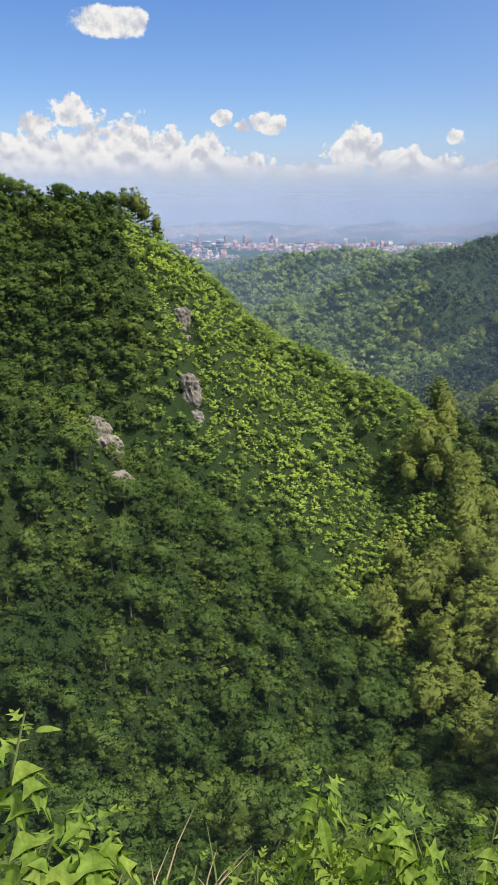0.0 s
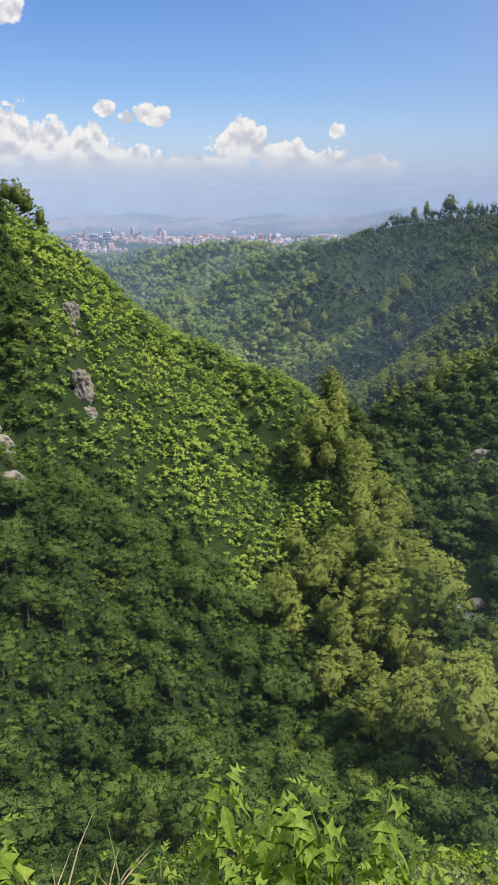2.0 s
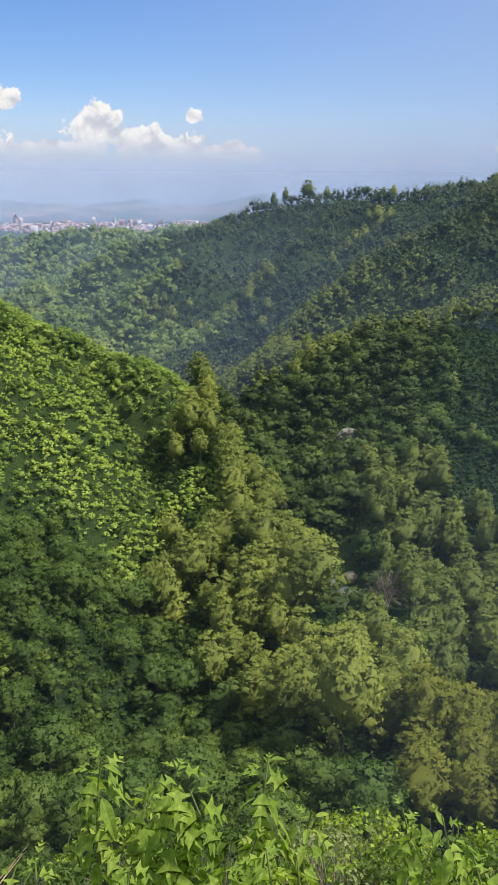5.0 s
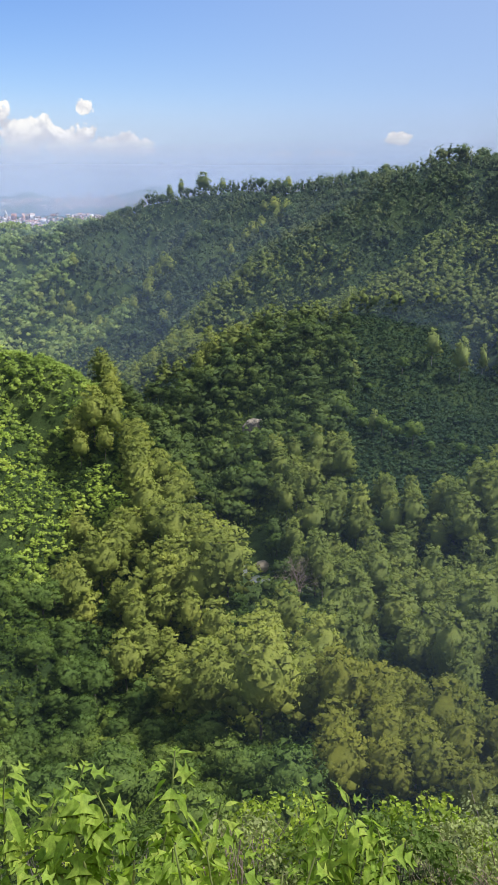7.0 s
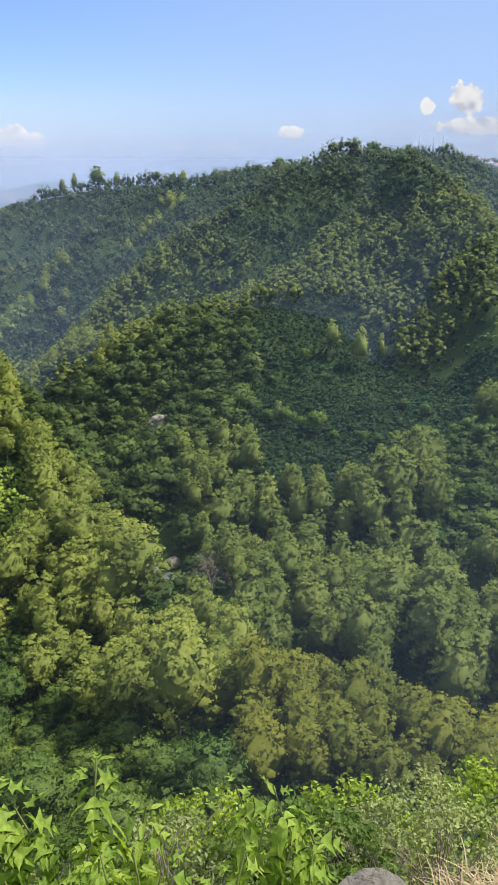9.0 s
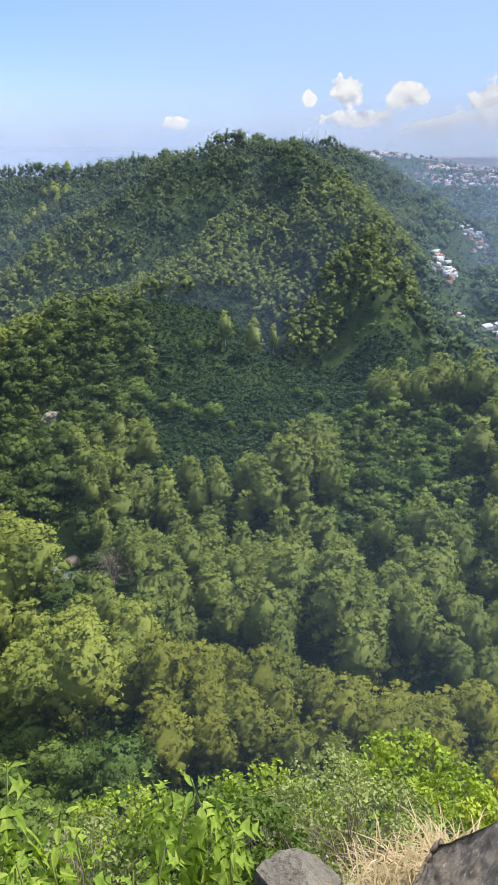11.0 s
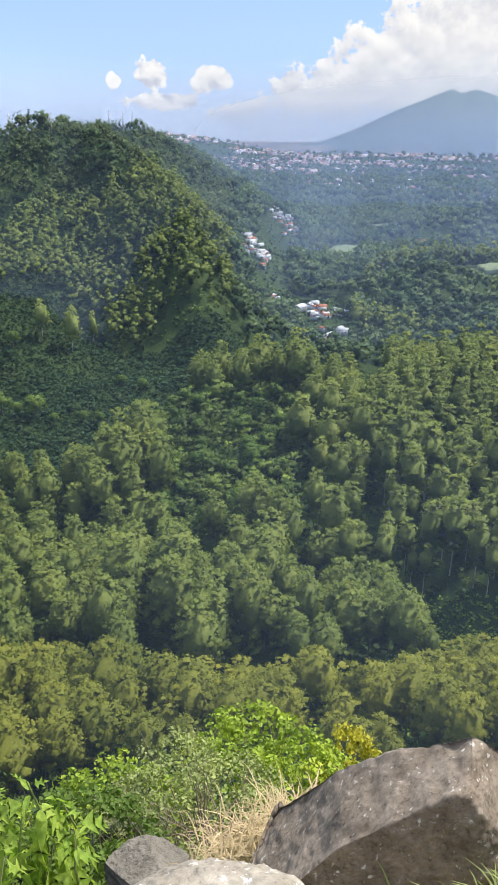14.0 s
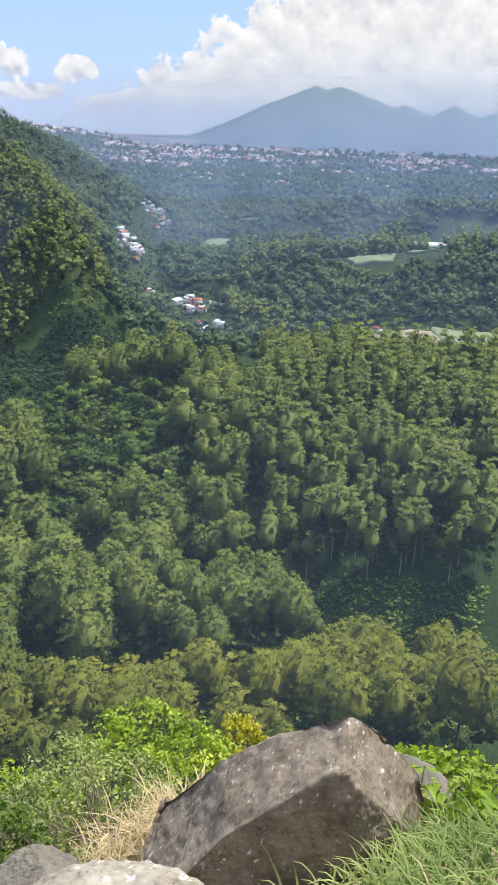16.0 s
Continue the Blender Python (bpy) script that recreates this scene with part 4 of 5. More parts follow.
def mountain(name, label, peaks, a0, a1, r0, r1, floor):
    """A sheet raised into cones: azimuth, distance, height, half width."""
    A, Rr = np.meshgrid(np.radians(np.arange(a0, a1 + 0.01, 0.25)), np.linspace(r0, r1, 50), indexing="ij")
    x, y = Rr * np.sin(A), Rr * np.cos(A)
    z = np.full(x.shape, float(floor))
    for a, r, h, w in peaks:
        cx, cy, _ = P(a, r, 0)
        d, th = np.hypot(x - cx, y - cy), np.arctan2(y - cy, x - cx)
        w = w * (1 + 0.10 * np.sin(th * 9 + 1) + 0.06 * np.sin(th * 17))
        q = np.clip(1 - d / w, 0, 1)
        z = np.maximum(z, floor + (h - floor) * (0.35 * q + 0.65 * q ** 1.6 * (1.65 - 0.65 * q)) * 1.0)
    z = z + 14 * fbm(x / 120, y / 120, 133) * np.clip((z - floor) / 120, 0, 1)
    n0, n1 = x.shape
    ix = np.arange(n0 * n1).reshape(n0, n1)
    f = np.stack([ix[:-1, :-1], ix[:-1, 1:], ix[1:, 1:], ix[1:, :-1]], -1).reshape(-1, 4)
    return tagged(mesh_object(name, np.stack([x, y, z], -1).reshape(-1, 3), f, M_MOUNT, shade_smooth=True), label, "mountain")


mountain("volcano", "blue hazy forested volcano beyond the town", [(64.5, 4560, 252, 780), (66.1, 4580, 256, 800), (70.3, 4600, 175, 520), (73.4, 4600, 185, 420), (77.5, 4500, 185, 700), (84, 4400, 260, 900)], 50, 97, 3700, 4880, -70)
mountain("far_hill", "low blue hills beyond the city", [(9.6, 4800, -128, 260), (8.0, 4800, -150, 500), (0.0, 4780, -130, 600), (-12, 4780, -100, 800), (18, 4800, -100, 500)], -30, 40, 4200, 4890, -215)


# ---- city, town, houses ----
def wall_material(name, stops, rough=0.7):
    m, nt, p, out = material(name)
    geo = nt.nodes.new("ShaderNodeNewGeometry")
    nt.links.new(ramp(nt, geo.outputs["Random Per Island"], stops), p.inputs["Base Color"])
    p.inputs["Roughness"].default_value = rough
    return m


M_CITY = wall_material("city_walls", [(0.0, (0.55, 0.52, 0.48)), (0.3, (0.42, 0.23, 0.16)), (0.5, (0.62, 0.60, 0.57)), (0.62, (0.34, 0.17, 0.11)), (1.0, (0.26, 0.25, 0.23))])
M_CITY_FAR = wall_material("far_city_walls", [(0.0, (0.6, 0.56, 0.52)), (0.2, (0.42, 0.22, 0.17)), (0.5, (0.5, 0.3, 0.24)), (0.6, (0.66, 0.65, 0.63)), (0.7, (0.3, 0.2, 0.17)), (1.0, (0.16, 0.18, 0.15))])
M_WALL = wall_material("house_plaster", [(0.0, (0.8, 0.78, 0.74)), (0.5, (0.7, 0.72, 0.74)), (1.0, (0.78, 0.7, 0.6))])
M_TILE = plain_material("roof_tiles", (0.26, 0.10, 0.06), (0.48, 0.2, 0.12), 0.4, bump=0.3)
M_SHEET = plain_material("metal_roof", (0.34, 0.35, 0.37), (0.6, 0.61, 0.62), 0.3, rough=0.4, bump=0.0)
M_GLASS = plain_material("window_glass", (0.03, 0.04, 0.05), (0.06, 0.07, 0.08), 1.0, rough=0.1, bump=0.0)

HOUSE_V = np.array([(-.5, -.5, -.3), (.5, -.5, -.3), (.5, .5, -.3), (-.5, .5, -.3), (-.5, -.5, .5), (.5, -.5, .5), (.5, .5, .5), (-.5, .5, .5), (-.5, 0, .85), (.5, 0, .85)])
HOUSE_F = np.array([(0, 1, 5, 4), (2, 3, 7, 6), (1, 2, 6, 5), (3, 0, 4, 7), (4, 5, 9, 8), (6, 7, 8, 9), (4, 8, 7, 7), (5, 6, 9, 9)])


def box_stuff(name, label, category, x, y, z, sx, sy, sz, seed, mat):
    """Many small gabled blocks as one mass."""
    g = np.random.default_rng(seed)
    a = g.uniform(0, math.pi, len(x))
    ca, sa_ = np.cos(a)[:, None], np.sin(a)[:, None]
    tv = HOUSE_V[None]
    px, py = tv[..., 0] * sx[:, None], tv[..., 1] * sy[:, None]
    v = np.stack([px * ca - py * sa_ + x[:, None], px * sa_ + py * ca + y[:, None], tv[..., 2] * sz[:, None] + z[:, None]], -1).reshape(-1, 3)
    f = HOUSE_F[:6][None] + (np.arange(len(x)) * 10)[:, None, None]
    return tagged(mesh_object(name, v, f.reshape(-1, 4), mat), label, category, kind="stuff")


def polar(n, a0, a1, r0, r1, seed, clump=0.0, floor_=-1.0):
    g = np.random.default_rng(seed)
    a, r = np.radians(g.uniform(a0, a1, n)), np.sqrt(g.uniform(r0 * r0, r1 * r1, n))
    x, y = r * np.sin(a), r * np.cos(a)
    if clump:
        m = fbm(x / clump, y / clump, seed + 9, 3) > floor_
        x, y = x[m], y[m]
    return x, y, g


x, y, g = polar(16000, -20, 30, 2600, 4700, 201, 200, -0.06)
n = len(x)
tall = np.where(g.uniform(size=n) < 0.03, g.uniform(2, 4, n), 1)
box_stuff("city_blocks", "pale city of countless roofs on the plain", "city", x, y, height(x, y), g.uniform(8, 26, n), g.uniform(6, 16, n), g.uniform(8, 16, n) * tall, 1, M_CITY_FAR)
x, y, g = polar(17000, 43, 84, 1650, 4750, 203, 150, 0.02)
n = len(x)
keep = g.uniform(size=n) < np.interp(np.hypot(x, y), (1650, 2000, 2400, 3300, 4750), (0.14, 0.4, 0.75, 0.75, 0.8))
x, y = x[keep], y[keep]
n = len(x)
box_stuff("town_houses", "hillside town with red and white roofs", "town", x, y, height(x, y), g.uniform(8, 20, n), g.uniform(6, 13, n), g.uniform(6, 12, n), 2, M_CITY)
x, y, g = polar(1400, 44.6, 51, 1150, 1700, 205, 90, -0.02)
n = len(x)
box_stuff("hillside_houses", "terraced houses on the ridge below the masts", "houses", x, y, height(x, y), g.uniform(6, 12, n), g.uniform(5, 8, n), g.uniform(4, 7, n), 3, M_CITY)
x, y, g = polar(500, 62, 84, 1500, 2300, 207, 90, 0.0)
n = len(x)
box_stuff("village_houses", "village houses along the valley road", "houses", x, y, height(x, y), g.uniform(6, 12, n), g.uniform(5, 8, n), g.uniform(4, 6, n), 4, M_CITY)


def box(x0, x1, y0, y1, z0, z1):
    v = [(x, y, z) for z in (z0, z1) for y in (y0, y1) for x in (x0, x1)]
    return np.array(v), np.array([(0, 2, 3, 1), (4, 5, 7, 6), (0, 1, 5, 4), (2, 6, 7, 3), (0, 4, 6, 2), (1, 3, 7, 5)])


def house(label, w, d, h, roof_mat):
    """A small house: walls, a pitched roof with eaves, a door and windows."""
    root = tagged(new("house"), label, "house", "houses in the valley")
    part("wall", *box(-w / 2, w / 2, -d / 2, d / 2, -1.5, h), M_WALL, root)
    e, t = 0.6, 0.25
    rise = d * 0.28
    v, f = [], []
    for s in (-1, 1):
        o = len(v)
        for yy, zz in ((s * (d / 2 + e), h - 0.15), (0, h + rise)):
            for xx in (-w / 2 - e, w / 2 + e):
                v += [(xx, yy, zz), (xx, yy, zz + t)]
        f += [(o, o + 2, o + 6, o + 4), (o + 1, o + 5, o + 7, o + 3), (o, o + 1, o + 3, o + 2), (o, o + 4, o + 5, o + 1), (o + 2, o + 3, o + 7, o + 6)]
    part("roof", v, f, roof_mat, root, "pitched roof")
    part("door", *box(-0.5, 0.5, -d / 2 - 0.06, -d / 2, 0, 2.1), M_BARK, root, "dark wooden door")
    for k in (-1, 1):
        part("window", *box(k * w * 0.3 - 0.6, k * w * 0.3 + 0.6, -d / 2 - 0.05, -d / 2, 1.0, 2.2), M_GLASS, root, "dark glass window")
    return root


H1 = house("small white house with a red tiled roof", 9, 7, 3.2, M_TILE)
H2 = house("pale house with a grey metal roof", 10, 7, 3.4, M_SHEET)
H3 = house("long white shed with a bright metal roof", 17, 9, 4.0, M_SHEET)
g = np.random.default_rng(301)
for a0, r0, n, sa_, sr in ((52.4, 615, 30, 0.45, 22), (54.3, 925, 34, 0.9, 45), (53.4, 1230, 22, 0.8, 60), (56.5, 513, 20, 0.9, 9), (57.6, 462, 8, 0.6, 7), (53.4, 508, 6, 0.4, 7), (65.5, 900, 4, 2.5, 100), (73.5, 455, 9, 2.8, 12)):
    for k in range(n):
        a, r = a0 + g.normal() * sa_, r0 + g.normal() * sr
        x, y, _ = P(a, r, 0)
        src = (H1, H2, H1, H2, H1, H3)[int(g.integers(0, 6))]
        m = at_place(x, y, float(height(x, y)) + 0.8, g.uniform(0.4, 0.62), g.uniform(0, 360))
        copy_thing(src, m)
retire(H1, H2, H3)


def tower_block(label, a, r, w, h, storeys):
    root = tagged(new("tower_block"), label, "tower block", "towers of the city")
    x, y, _ = P(a, r, 0)
    part("wall", *box(-w / 2, w / 2, -w / 3, w / 3, -20, h), M_SHEET, root)
    part("roof", *box(-w / 2 + 1, w / 2 - 1, -w / 3 + 1, w / 3 - 1, h, h + 3), M_WALL, root)
    for k in range(storeys):
        z = h * (k + 0.4) / storeys
        part("window_band", *box(-w / 2 + 1, w / 2 - 1, -w / 3 - 0.4, -w / 3, z, z + h / storeys * 0.45), M_GLASS, root)
    root.matrix_basis = pose(x, y, float(height(x, y)), 0, 0, -a)


tower_block("white tower block standing in the city", -4.2, 2850, 20, 44, 9)
tower_block("grey tower block in the city", -5.6, 3000, 26, 40, 8)
tower_block("pinkish office block in the city", -2.0, 3300, 34, 34, 6)
tower_block("pale office block in the city", -2.9, 3350, 30, 24, 5)


# ---- masts on the ridge ----
def mast(a, r, h):
    root = tagged(new("radio_mast"), "thin steel lattice mast on the wooded ridge", "mast", "masts on the ridge")
    x, y, _ = P(a, r, 0)
    vs = []
    for k in range(3):
        q = k * 2 * math.pi / 3
        v, f = box(-0.25, 0.25, -0.25, 0.25, 0, h)
        v = v * np.where(v[:, 2:] > h / 2, 0.5, 1.0)
        v[:, 2] = np.where(v[:, 2] > 0, h, 0)
        part("leg", v + np.array((math.cos(q), math.sin(q), 0)) * np.where(v[:, 2:] > 0, 0.3, 1.3), f, M_SHEET, root)
    for k in range(6):
        z = h * (k + 0.5) / 6
        w = 1.3 - z / h
        part("brace", *box(-w, w, -0.12, 0.12, z, z + 0.25), M_SHEET, root)
    root.matrix_basis = pose(x, y, float(height(x, y)), 0, 0, a * 7)


for a, r, h in ((36.1, 660, 15), (38.7, 655, 13), (42.4, 940, 24), (43.3, 950, 20), (43.9, 960, 26), (44.4, 975, 18)):
    mast(a, r, h)


# ---- fields on the far plateau ----
M_FIELD = plain_material("crop_rows", (0.12, 0.16, 0.075), (0.21, 0.25, 0.13), 0.12, bump=0.2)
M_SOIL = plain_material("bare_soil", (0.2, 0.17, 0.12), (0.34, 0.29, 0.21), 0.1, bump=0.3)
M_COVER = plain_material("plastic_cover", (0.6, 0.6, 0.6), (0.75, 0.75, 0.74), 0.2, bump=0.0)


def field(label, a, r, w, d, mat, turn=0.0, lift=1.5):
    """A plot laid over the slope as a thick sheet."""
    u, v = np.meshgrid(np.linspace(-w / 2, w / 2, 14), np.linspace(-d / 2, d / 2, 10), indexing="ij")
    u = u * (1 + 0.12 * np.sin(v / d * 5))
    cx, cy, _ = P(a, r, 0)
    t = radians(turn - a)
    x, y = cx + u * math.cos(t) - v * math.sin(t), cy + u * math.sin(t) + v * math.cos(t)
    z = height(x, y) * 0.85 + 0.15 * float(height(x, y).mean()) + lift
    top = np.stack([x, y, z], -1).reshape(-1, 3)
    ix = np.arange(140).reshape(14, 10)
    f = np.stack([ix[:-1, :-1], ix[1:, :-1], ix[1:, 1:], ix[:-1, 1:]], -1).reshape(-1, 4)
    bot = top - np.array((0, 0, 9.0))
    rim = list(ix[:, 0]) + list(ix[-1, 1:]) + list(ix[-2::-1, -1]) + list(ix[0, -2:0:-1])
    side = [(rim[k], rim[k] + 140, rim[(k + 1) % len(rim)] + 140, rim[(k + 1) % len(rim)]) for k in range(len(rim))]
    tagged(mesh_object("field", np.concatenate([top, bot]), np.concatenate([f, np.array(side)]), mat), label, "field", "fields on the plateau")


for row, lab, mat in zip(PLOTS, ("pale green crop field on the plateau", "green crop field behind the pines", "green crop field on the slope", "brown ploughed plot on the plateau", "green terraced field on the plateau",
                               "field under pale plastic sheets", "brown plot with pale sheds", "green plot beside the pines", "pale terrace far down the valley", "pale green terrace in the valley"),
                         (M_FIELD, M_FIELD, M_FIELD, M_SOIL, M_FIELD, M_COVER, M_SOIL, M_FIELD, M_FIELD, M_FIELD)):
    a, r, w, d, turn = row
    field(lab, a, r, w, d, mat, turn)


# ---- rock, water and lone trees down the valley ----
def rock_material(name, dark, light, lichen, scale, spots=0.5):
    m, nt, p, out = material(name)
    tc = nt.nodes.new("ShaderNodeNewGeometry")
    n1 = node(nt, "ShaderNodeTexNoise", Scale=scale, Detail=10.0, Roughness=0.68)
    n2 = node(nt, "ShaderNodeTexNoise", Scale=scale * 6, Detail=8.0, Roughness=0.7)
    n3 = node(nt, "ShaderNodeTexNoise", Scale=scale * 2.2, Detail=6.0, Roughness=0.75)
    for n in (n1, n2, n3):
        nt.links.new(tc.outputs["Position"], n.inputs["Vector"])
    c = ramp(nt, n1.outputs[0], [(0.32, dark), (0.68, light)])
    c = mixc(nt, 0.75, c, ramp(nt, n2.outputs[0], [(0.3, dark), (0.7, light)]), "OVERLAY")
    n4 = node(nt, "ShaderNodeTexNoise", Scale=scale * 5.0, Detail=4.0, Roughness=0.55)
    nt.links.new(tc.outputs["Position"], n4.inputs["Vector"])
    lm = ramp(nt, n3.outputs[0], [(spots, (0, 0, 0)), (spots + 0.1, (1, 1, 1))])
    sp = ramp(nt, n4.outputs[0], [(0.605, (0, 0, 0)), (0.65, (1, 1, 1))])
    msk = mixc(nt, 1.0, lm, sp, "MULTIPLY")
    pit = ramp(nt, n2.outputs[0], [(0.30, (0.45, 0.45, 0.45)), (0.42, (1, 1, 1))])
    c = mixc(nt, 1.0, c, pit, "MULTIPLY")
    c = mixc(nt, msk, c, lichen)
    nt.links.new(c, p.inputs["Base Color"])
    p.inputs["Roughness"].default_value = 0.92
    p.inputs["Specular IOR Level"].default_value = 0.2
    b1 = node(nt, "ShaderNodeBump", Strength=0.9, Distance=0.10 / scale)
    b2 = node(nt, "ShaderNodeBump", Strength=0.9, Distance=0.025 / scale)
    nt.links.new(n1.outputs[0], b1.inputs["Height"])
    nt.links.new(n2.outputs[0], b2.inputs["Height"])
    nt.links.new(b1.outputs[0], b2.inputs["Normal"])
    nt.links.new(b2.outputs[0], p.inputs["Normal"])
    return m


M_CLIFF = rock_material("cliff_rock", (0.18, 0.165, 0.14), (0.48, 0.44, 0.385), (0.52, 0.49, 0.43), 0.6)
M_ROCK = rock_material("grey_brown_boulder", (0.17, 0.142, 0.112), (0.42, 0.375, 0.32), (0.60, 0.57, 0.51), 9.0, 0.50)
M_PALE = rock_material("pale_lichened_rock", (0.22, 0.20, 0.165), (0.48, 0.45, 0.40), (0.7, 0.68, 0.64), 8.0, 0.42)
M_SLAB = rock_material("dark_slab_rock", (0.16, 0.148, 0.13), (0.33, 0.31, 0.275), (0.46, 0.44, 0.4), 5.0, 0.58)


def boulder(name, label, place, size, planes, mat, turn, seed, rough=0.03, level=5, group="", rounded=True):
    """A lump cut by planes into facets, then weathered. x to its right, y away, z up before the turn."""
    bm = bmesh.new()
    bmesh.ops.create_icosphere(bm, subdivisions=level, radius=1.0)
    off = Vector((seed * 3.7, seed * 1.3, 0))
    for v in bm.verts:
        c = Vector((v.co.x * size[0], v.co.y * size[1], v.co.z * size[2]))
        for (nx, ny, nz), d in planes * 3:
            n = Vector((nx, ny, nz)).normalized()
            over = c.dot(n) - d
            if over > 0:
                c -= n * over * 0.985
        v.co = c
    for _ in range(3 if level > 6 else 0):
        bmesh.ops.smooth_vert(bm, verts=bm.verts, factor=0.5, use_axis_x=True, use_axis_y=True, use_axis_z=True)
    bm.normal_update()
    k = max(size)
    for v in bm.verts:
        q = v.co / k
        v.co += v.normal * k * rough * (noise.fractal(q * 2.2 + off, 0.8, 2.1, 5) + 0.4 * noise.fractal(q * 9 + off, 0.6, 2.1, 6))
    me = bpy.data.meshes.new(name)
    bm.to_mesh(me)
    bm.free()
    if rounded:
        me.polygons.foreach_set("use_smooth", np.ones(len(me.polygons), bool))
    me.materials.append(mat)
    ob = new(name, me)
    ob.matrix_basis = pose(*place, 0, 0, turn)
    return tagged(ob, label, "rock", group)


def lump(a, r, dz, size, mat, label, seed, name="rock_face"):
    x, y, _ = P(a, r, 0)
    boulder(name, label, (x, y, float(height(x, y)) + dz), size, [((-0.3, -0.9, 0.2), size[1] * 0.7), ((0.5, -0.8, 0.3), size[1] * 0.75), ((0, -0.3, 0.95), size[2] * 0.8)], mat, -a, seed, 0.14, 5)


for a, r, dz, size, lab, k in ((-4.75, 287, -1, (3.2, 3, 7), "pale rock face among the green of the slope", 1), (-4.4, 282, -3, (2.4, 2.5, 5), "broken pale rock below a cliff", 2),
                               (-4.2, 257, 0, (3.0, 3, 9), "grey cliff standing out of the bushes", 3), (-4.55, 261, -2, (2.6, 3, 6), "narrow pale cliff between bushes", 10), (-3.85, 253, -4, (2.5, 3, 5), "low grey rock among creepers", 11)):
    lump(a, r, dz, size, M_CLIFF, lab, k)
lump(-11.6, 182, 0, (5.0, 3, 3.6), M_CLIFF, "weathered grey outcrop on the near spur", 4)
lump(-10.6, 173, 0, (4.2, 3, 3.8), M_CLIFF, "brown rock outcrop on the near spur", 5)
lump(-9.7, 163, 0, (3.2, 2.6, 3.6), M_CLIFF, "pale broken rock at the end of the spur", 6)
lump(24.6, 347, 1, (5.0, 4, 5), M_CLIFF, "pale rock face on the wooded hill", 7)

m, nt, p, out = material("river_water")
p.inputs["Base Color"].default_value = (0.12, 0.13, 0.11, 1)
p.inputs["Roughness"].default_value = 0.08
nz = node(nt, "ShaderNodeTexNoise", Scale=1.2, Detail=4.0)
bp = node(nt, "ShaderNodeBump", Strength=0.5, Distance=0.2)
nt.links.new(nz.outputs[0], bp.inputs["Height"])
nt.links.new(bp.outputs[0], p.inputs["Normal"])
M_WATER = m
pts = []
for (x0, y0, _), (x1, y1, _) in zip(RIVER_XYZ[2:6], RIVER_XYZ[3:7]):
    for k in range(12):
        pts.append((x0 + (x1 - x0) * k / 12, y0 + (y1 - y0) * k / 12))
v = []
for k, (x, y) in enumerate(pts):
    nx_, ny_ = pts[min(k + 1, len(pts) - 1)][0] - pts[max(k - 1, 0)][0], pts[min(k + 1, len(pts) - 1)][1] - pts[max(k - 1, 0)][1]
    ln = math.hypot(nx_, ny_)
    w = 3.8 + 0.9 * math.sin(k * 0.9)
    zc = float(height(x, y)) + 1.0
    v += [(x - ny_ / ln * w, y + nx_ / ln * w, zc), (x + ny_ / ln * w, y - nx_ / ln * w, zc)]
tagged(mesh_object("river", v, [(2 * k, 2 * k + 1, 2 * k + 3, 2 * k + 2) for k in range(len(pts) - 1)], M_WATER), "narrow river at the bottom of the gorge", "river", kind="structure")
x, y, _ = P(25.3, 238, 0)
boulder("path_bank", "bare pale earth bank above the river", (x, y, float(height(x, y)) + 0.5), (2.4, 2.6, 2.2), [], M_SOIL, -25, 8, 0.1, 4)
x, y, _ = P(23.9, 229, 0)
boulder("river_stone", "pale wet boulder in the river", (x, y, float(height(x, y)) + 1.6), (2.2, 1.6, 1.0), [], M_CLIFF, 10, 9, 0.1, 4)


def bare_tree(a, r, h, label, mat, seed, levels=4):
    """A leafless tree: limbs that fork and fork again."""
    g = np.random.default_rng(seed)
    root = tagged(new("bare_tree"), label, "tree")
    vs, fs = [], []

    def limb(p0, d, ln, rad, lev, out):
        p1 = p0 + d * ln
        u = np.cross(d, (0.3, 0.9, 0.1))
        u /= np.linalg.norm(u)
        w = np.cross(d, u)
        o = len(out[0])
        for c, q in ((p0, rad), (p1, rad * 0.6)):
            for k in range(4):
                t = math.pi / 2 * k
                out[0].append(c + q * (u * math.cos(t) + w * math.sin(t)))
        out[1].extend((o + k, o + (k + 1) % 4, o + 4 + (k + 1) % 4, o + 4 + k) for k in range(4))
        if lev:
            for _ in range(3 if lev > 1 else 4):
                nd = d + g.normal(size=3) * 0.5 + np.array((0, 0, 0.12))
                limb(p1 if g.uniform() < 0.6 else p0 + d * ln * g.uniform(0.5, 0.95), nd / np.linalg.norm(nd), ln * g.uniform(0.6, 0.85), rad * 0.55, lev - 1, out)

    trunk_, crown_ = ([], []), ([], [])
    limb(np.array((0, 0, -0.5)), np.array((0.02, 0, 1.0)), h * 0.3, h * 0.018, 0, trunk_)
    for _ in range(5):
        d = g.normal(size=3) * 0.5 + np.array((0, 0, 1.0))
        limb(np.array((0.0, 0, h * 0.3 - 0.6)), d / np.linalg.norm(d), h * 0.26, h * 0.011, levels, crown_)
    part("trunk", *trunk_, mat, root)
    part("branchwork", *crown_, mat, root)
    x, y, _ = P(a, r, 0)
    root.matrix_basis = pose(x, y, float(height(x, y)), 0, 0, seed * 40)


M_TWIG = plain_material("dry_twigs", (0.24, 0.18, 0.14), (0.42, 0.33, 0.27), 2.0, bump=0.0)
bare_tree(28.3, 186, 13, "leafless reddish-grey tree by the river", M_TWIG, 3, 5)

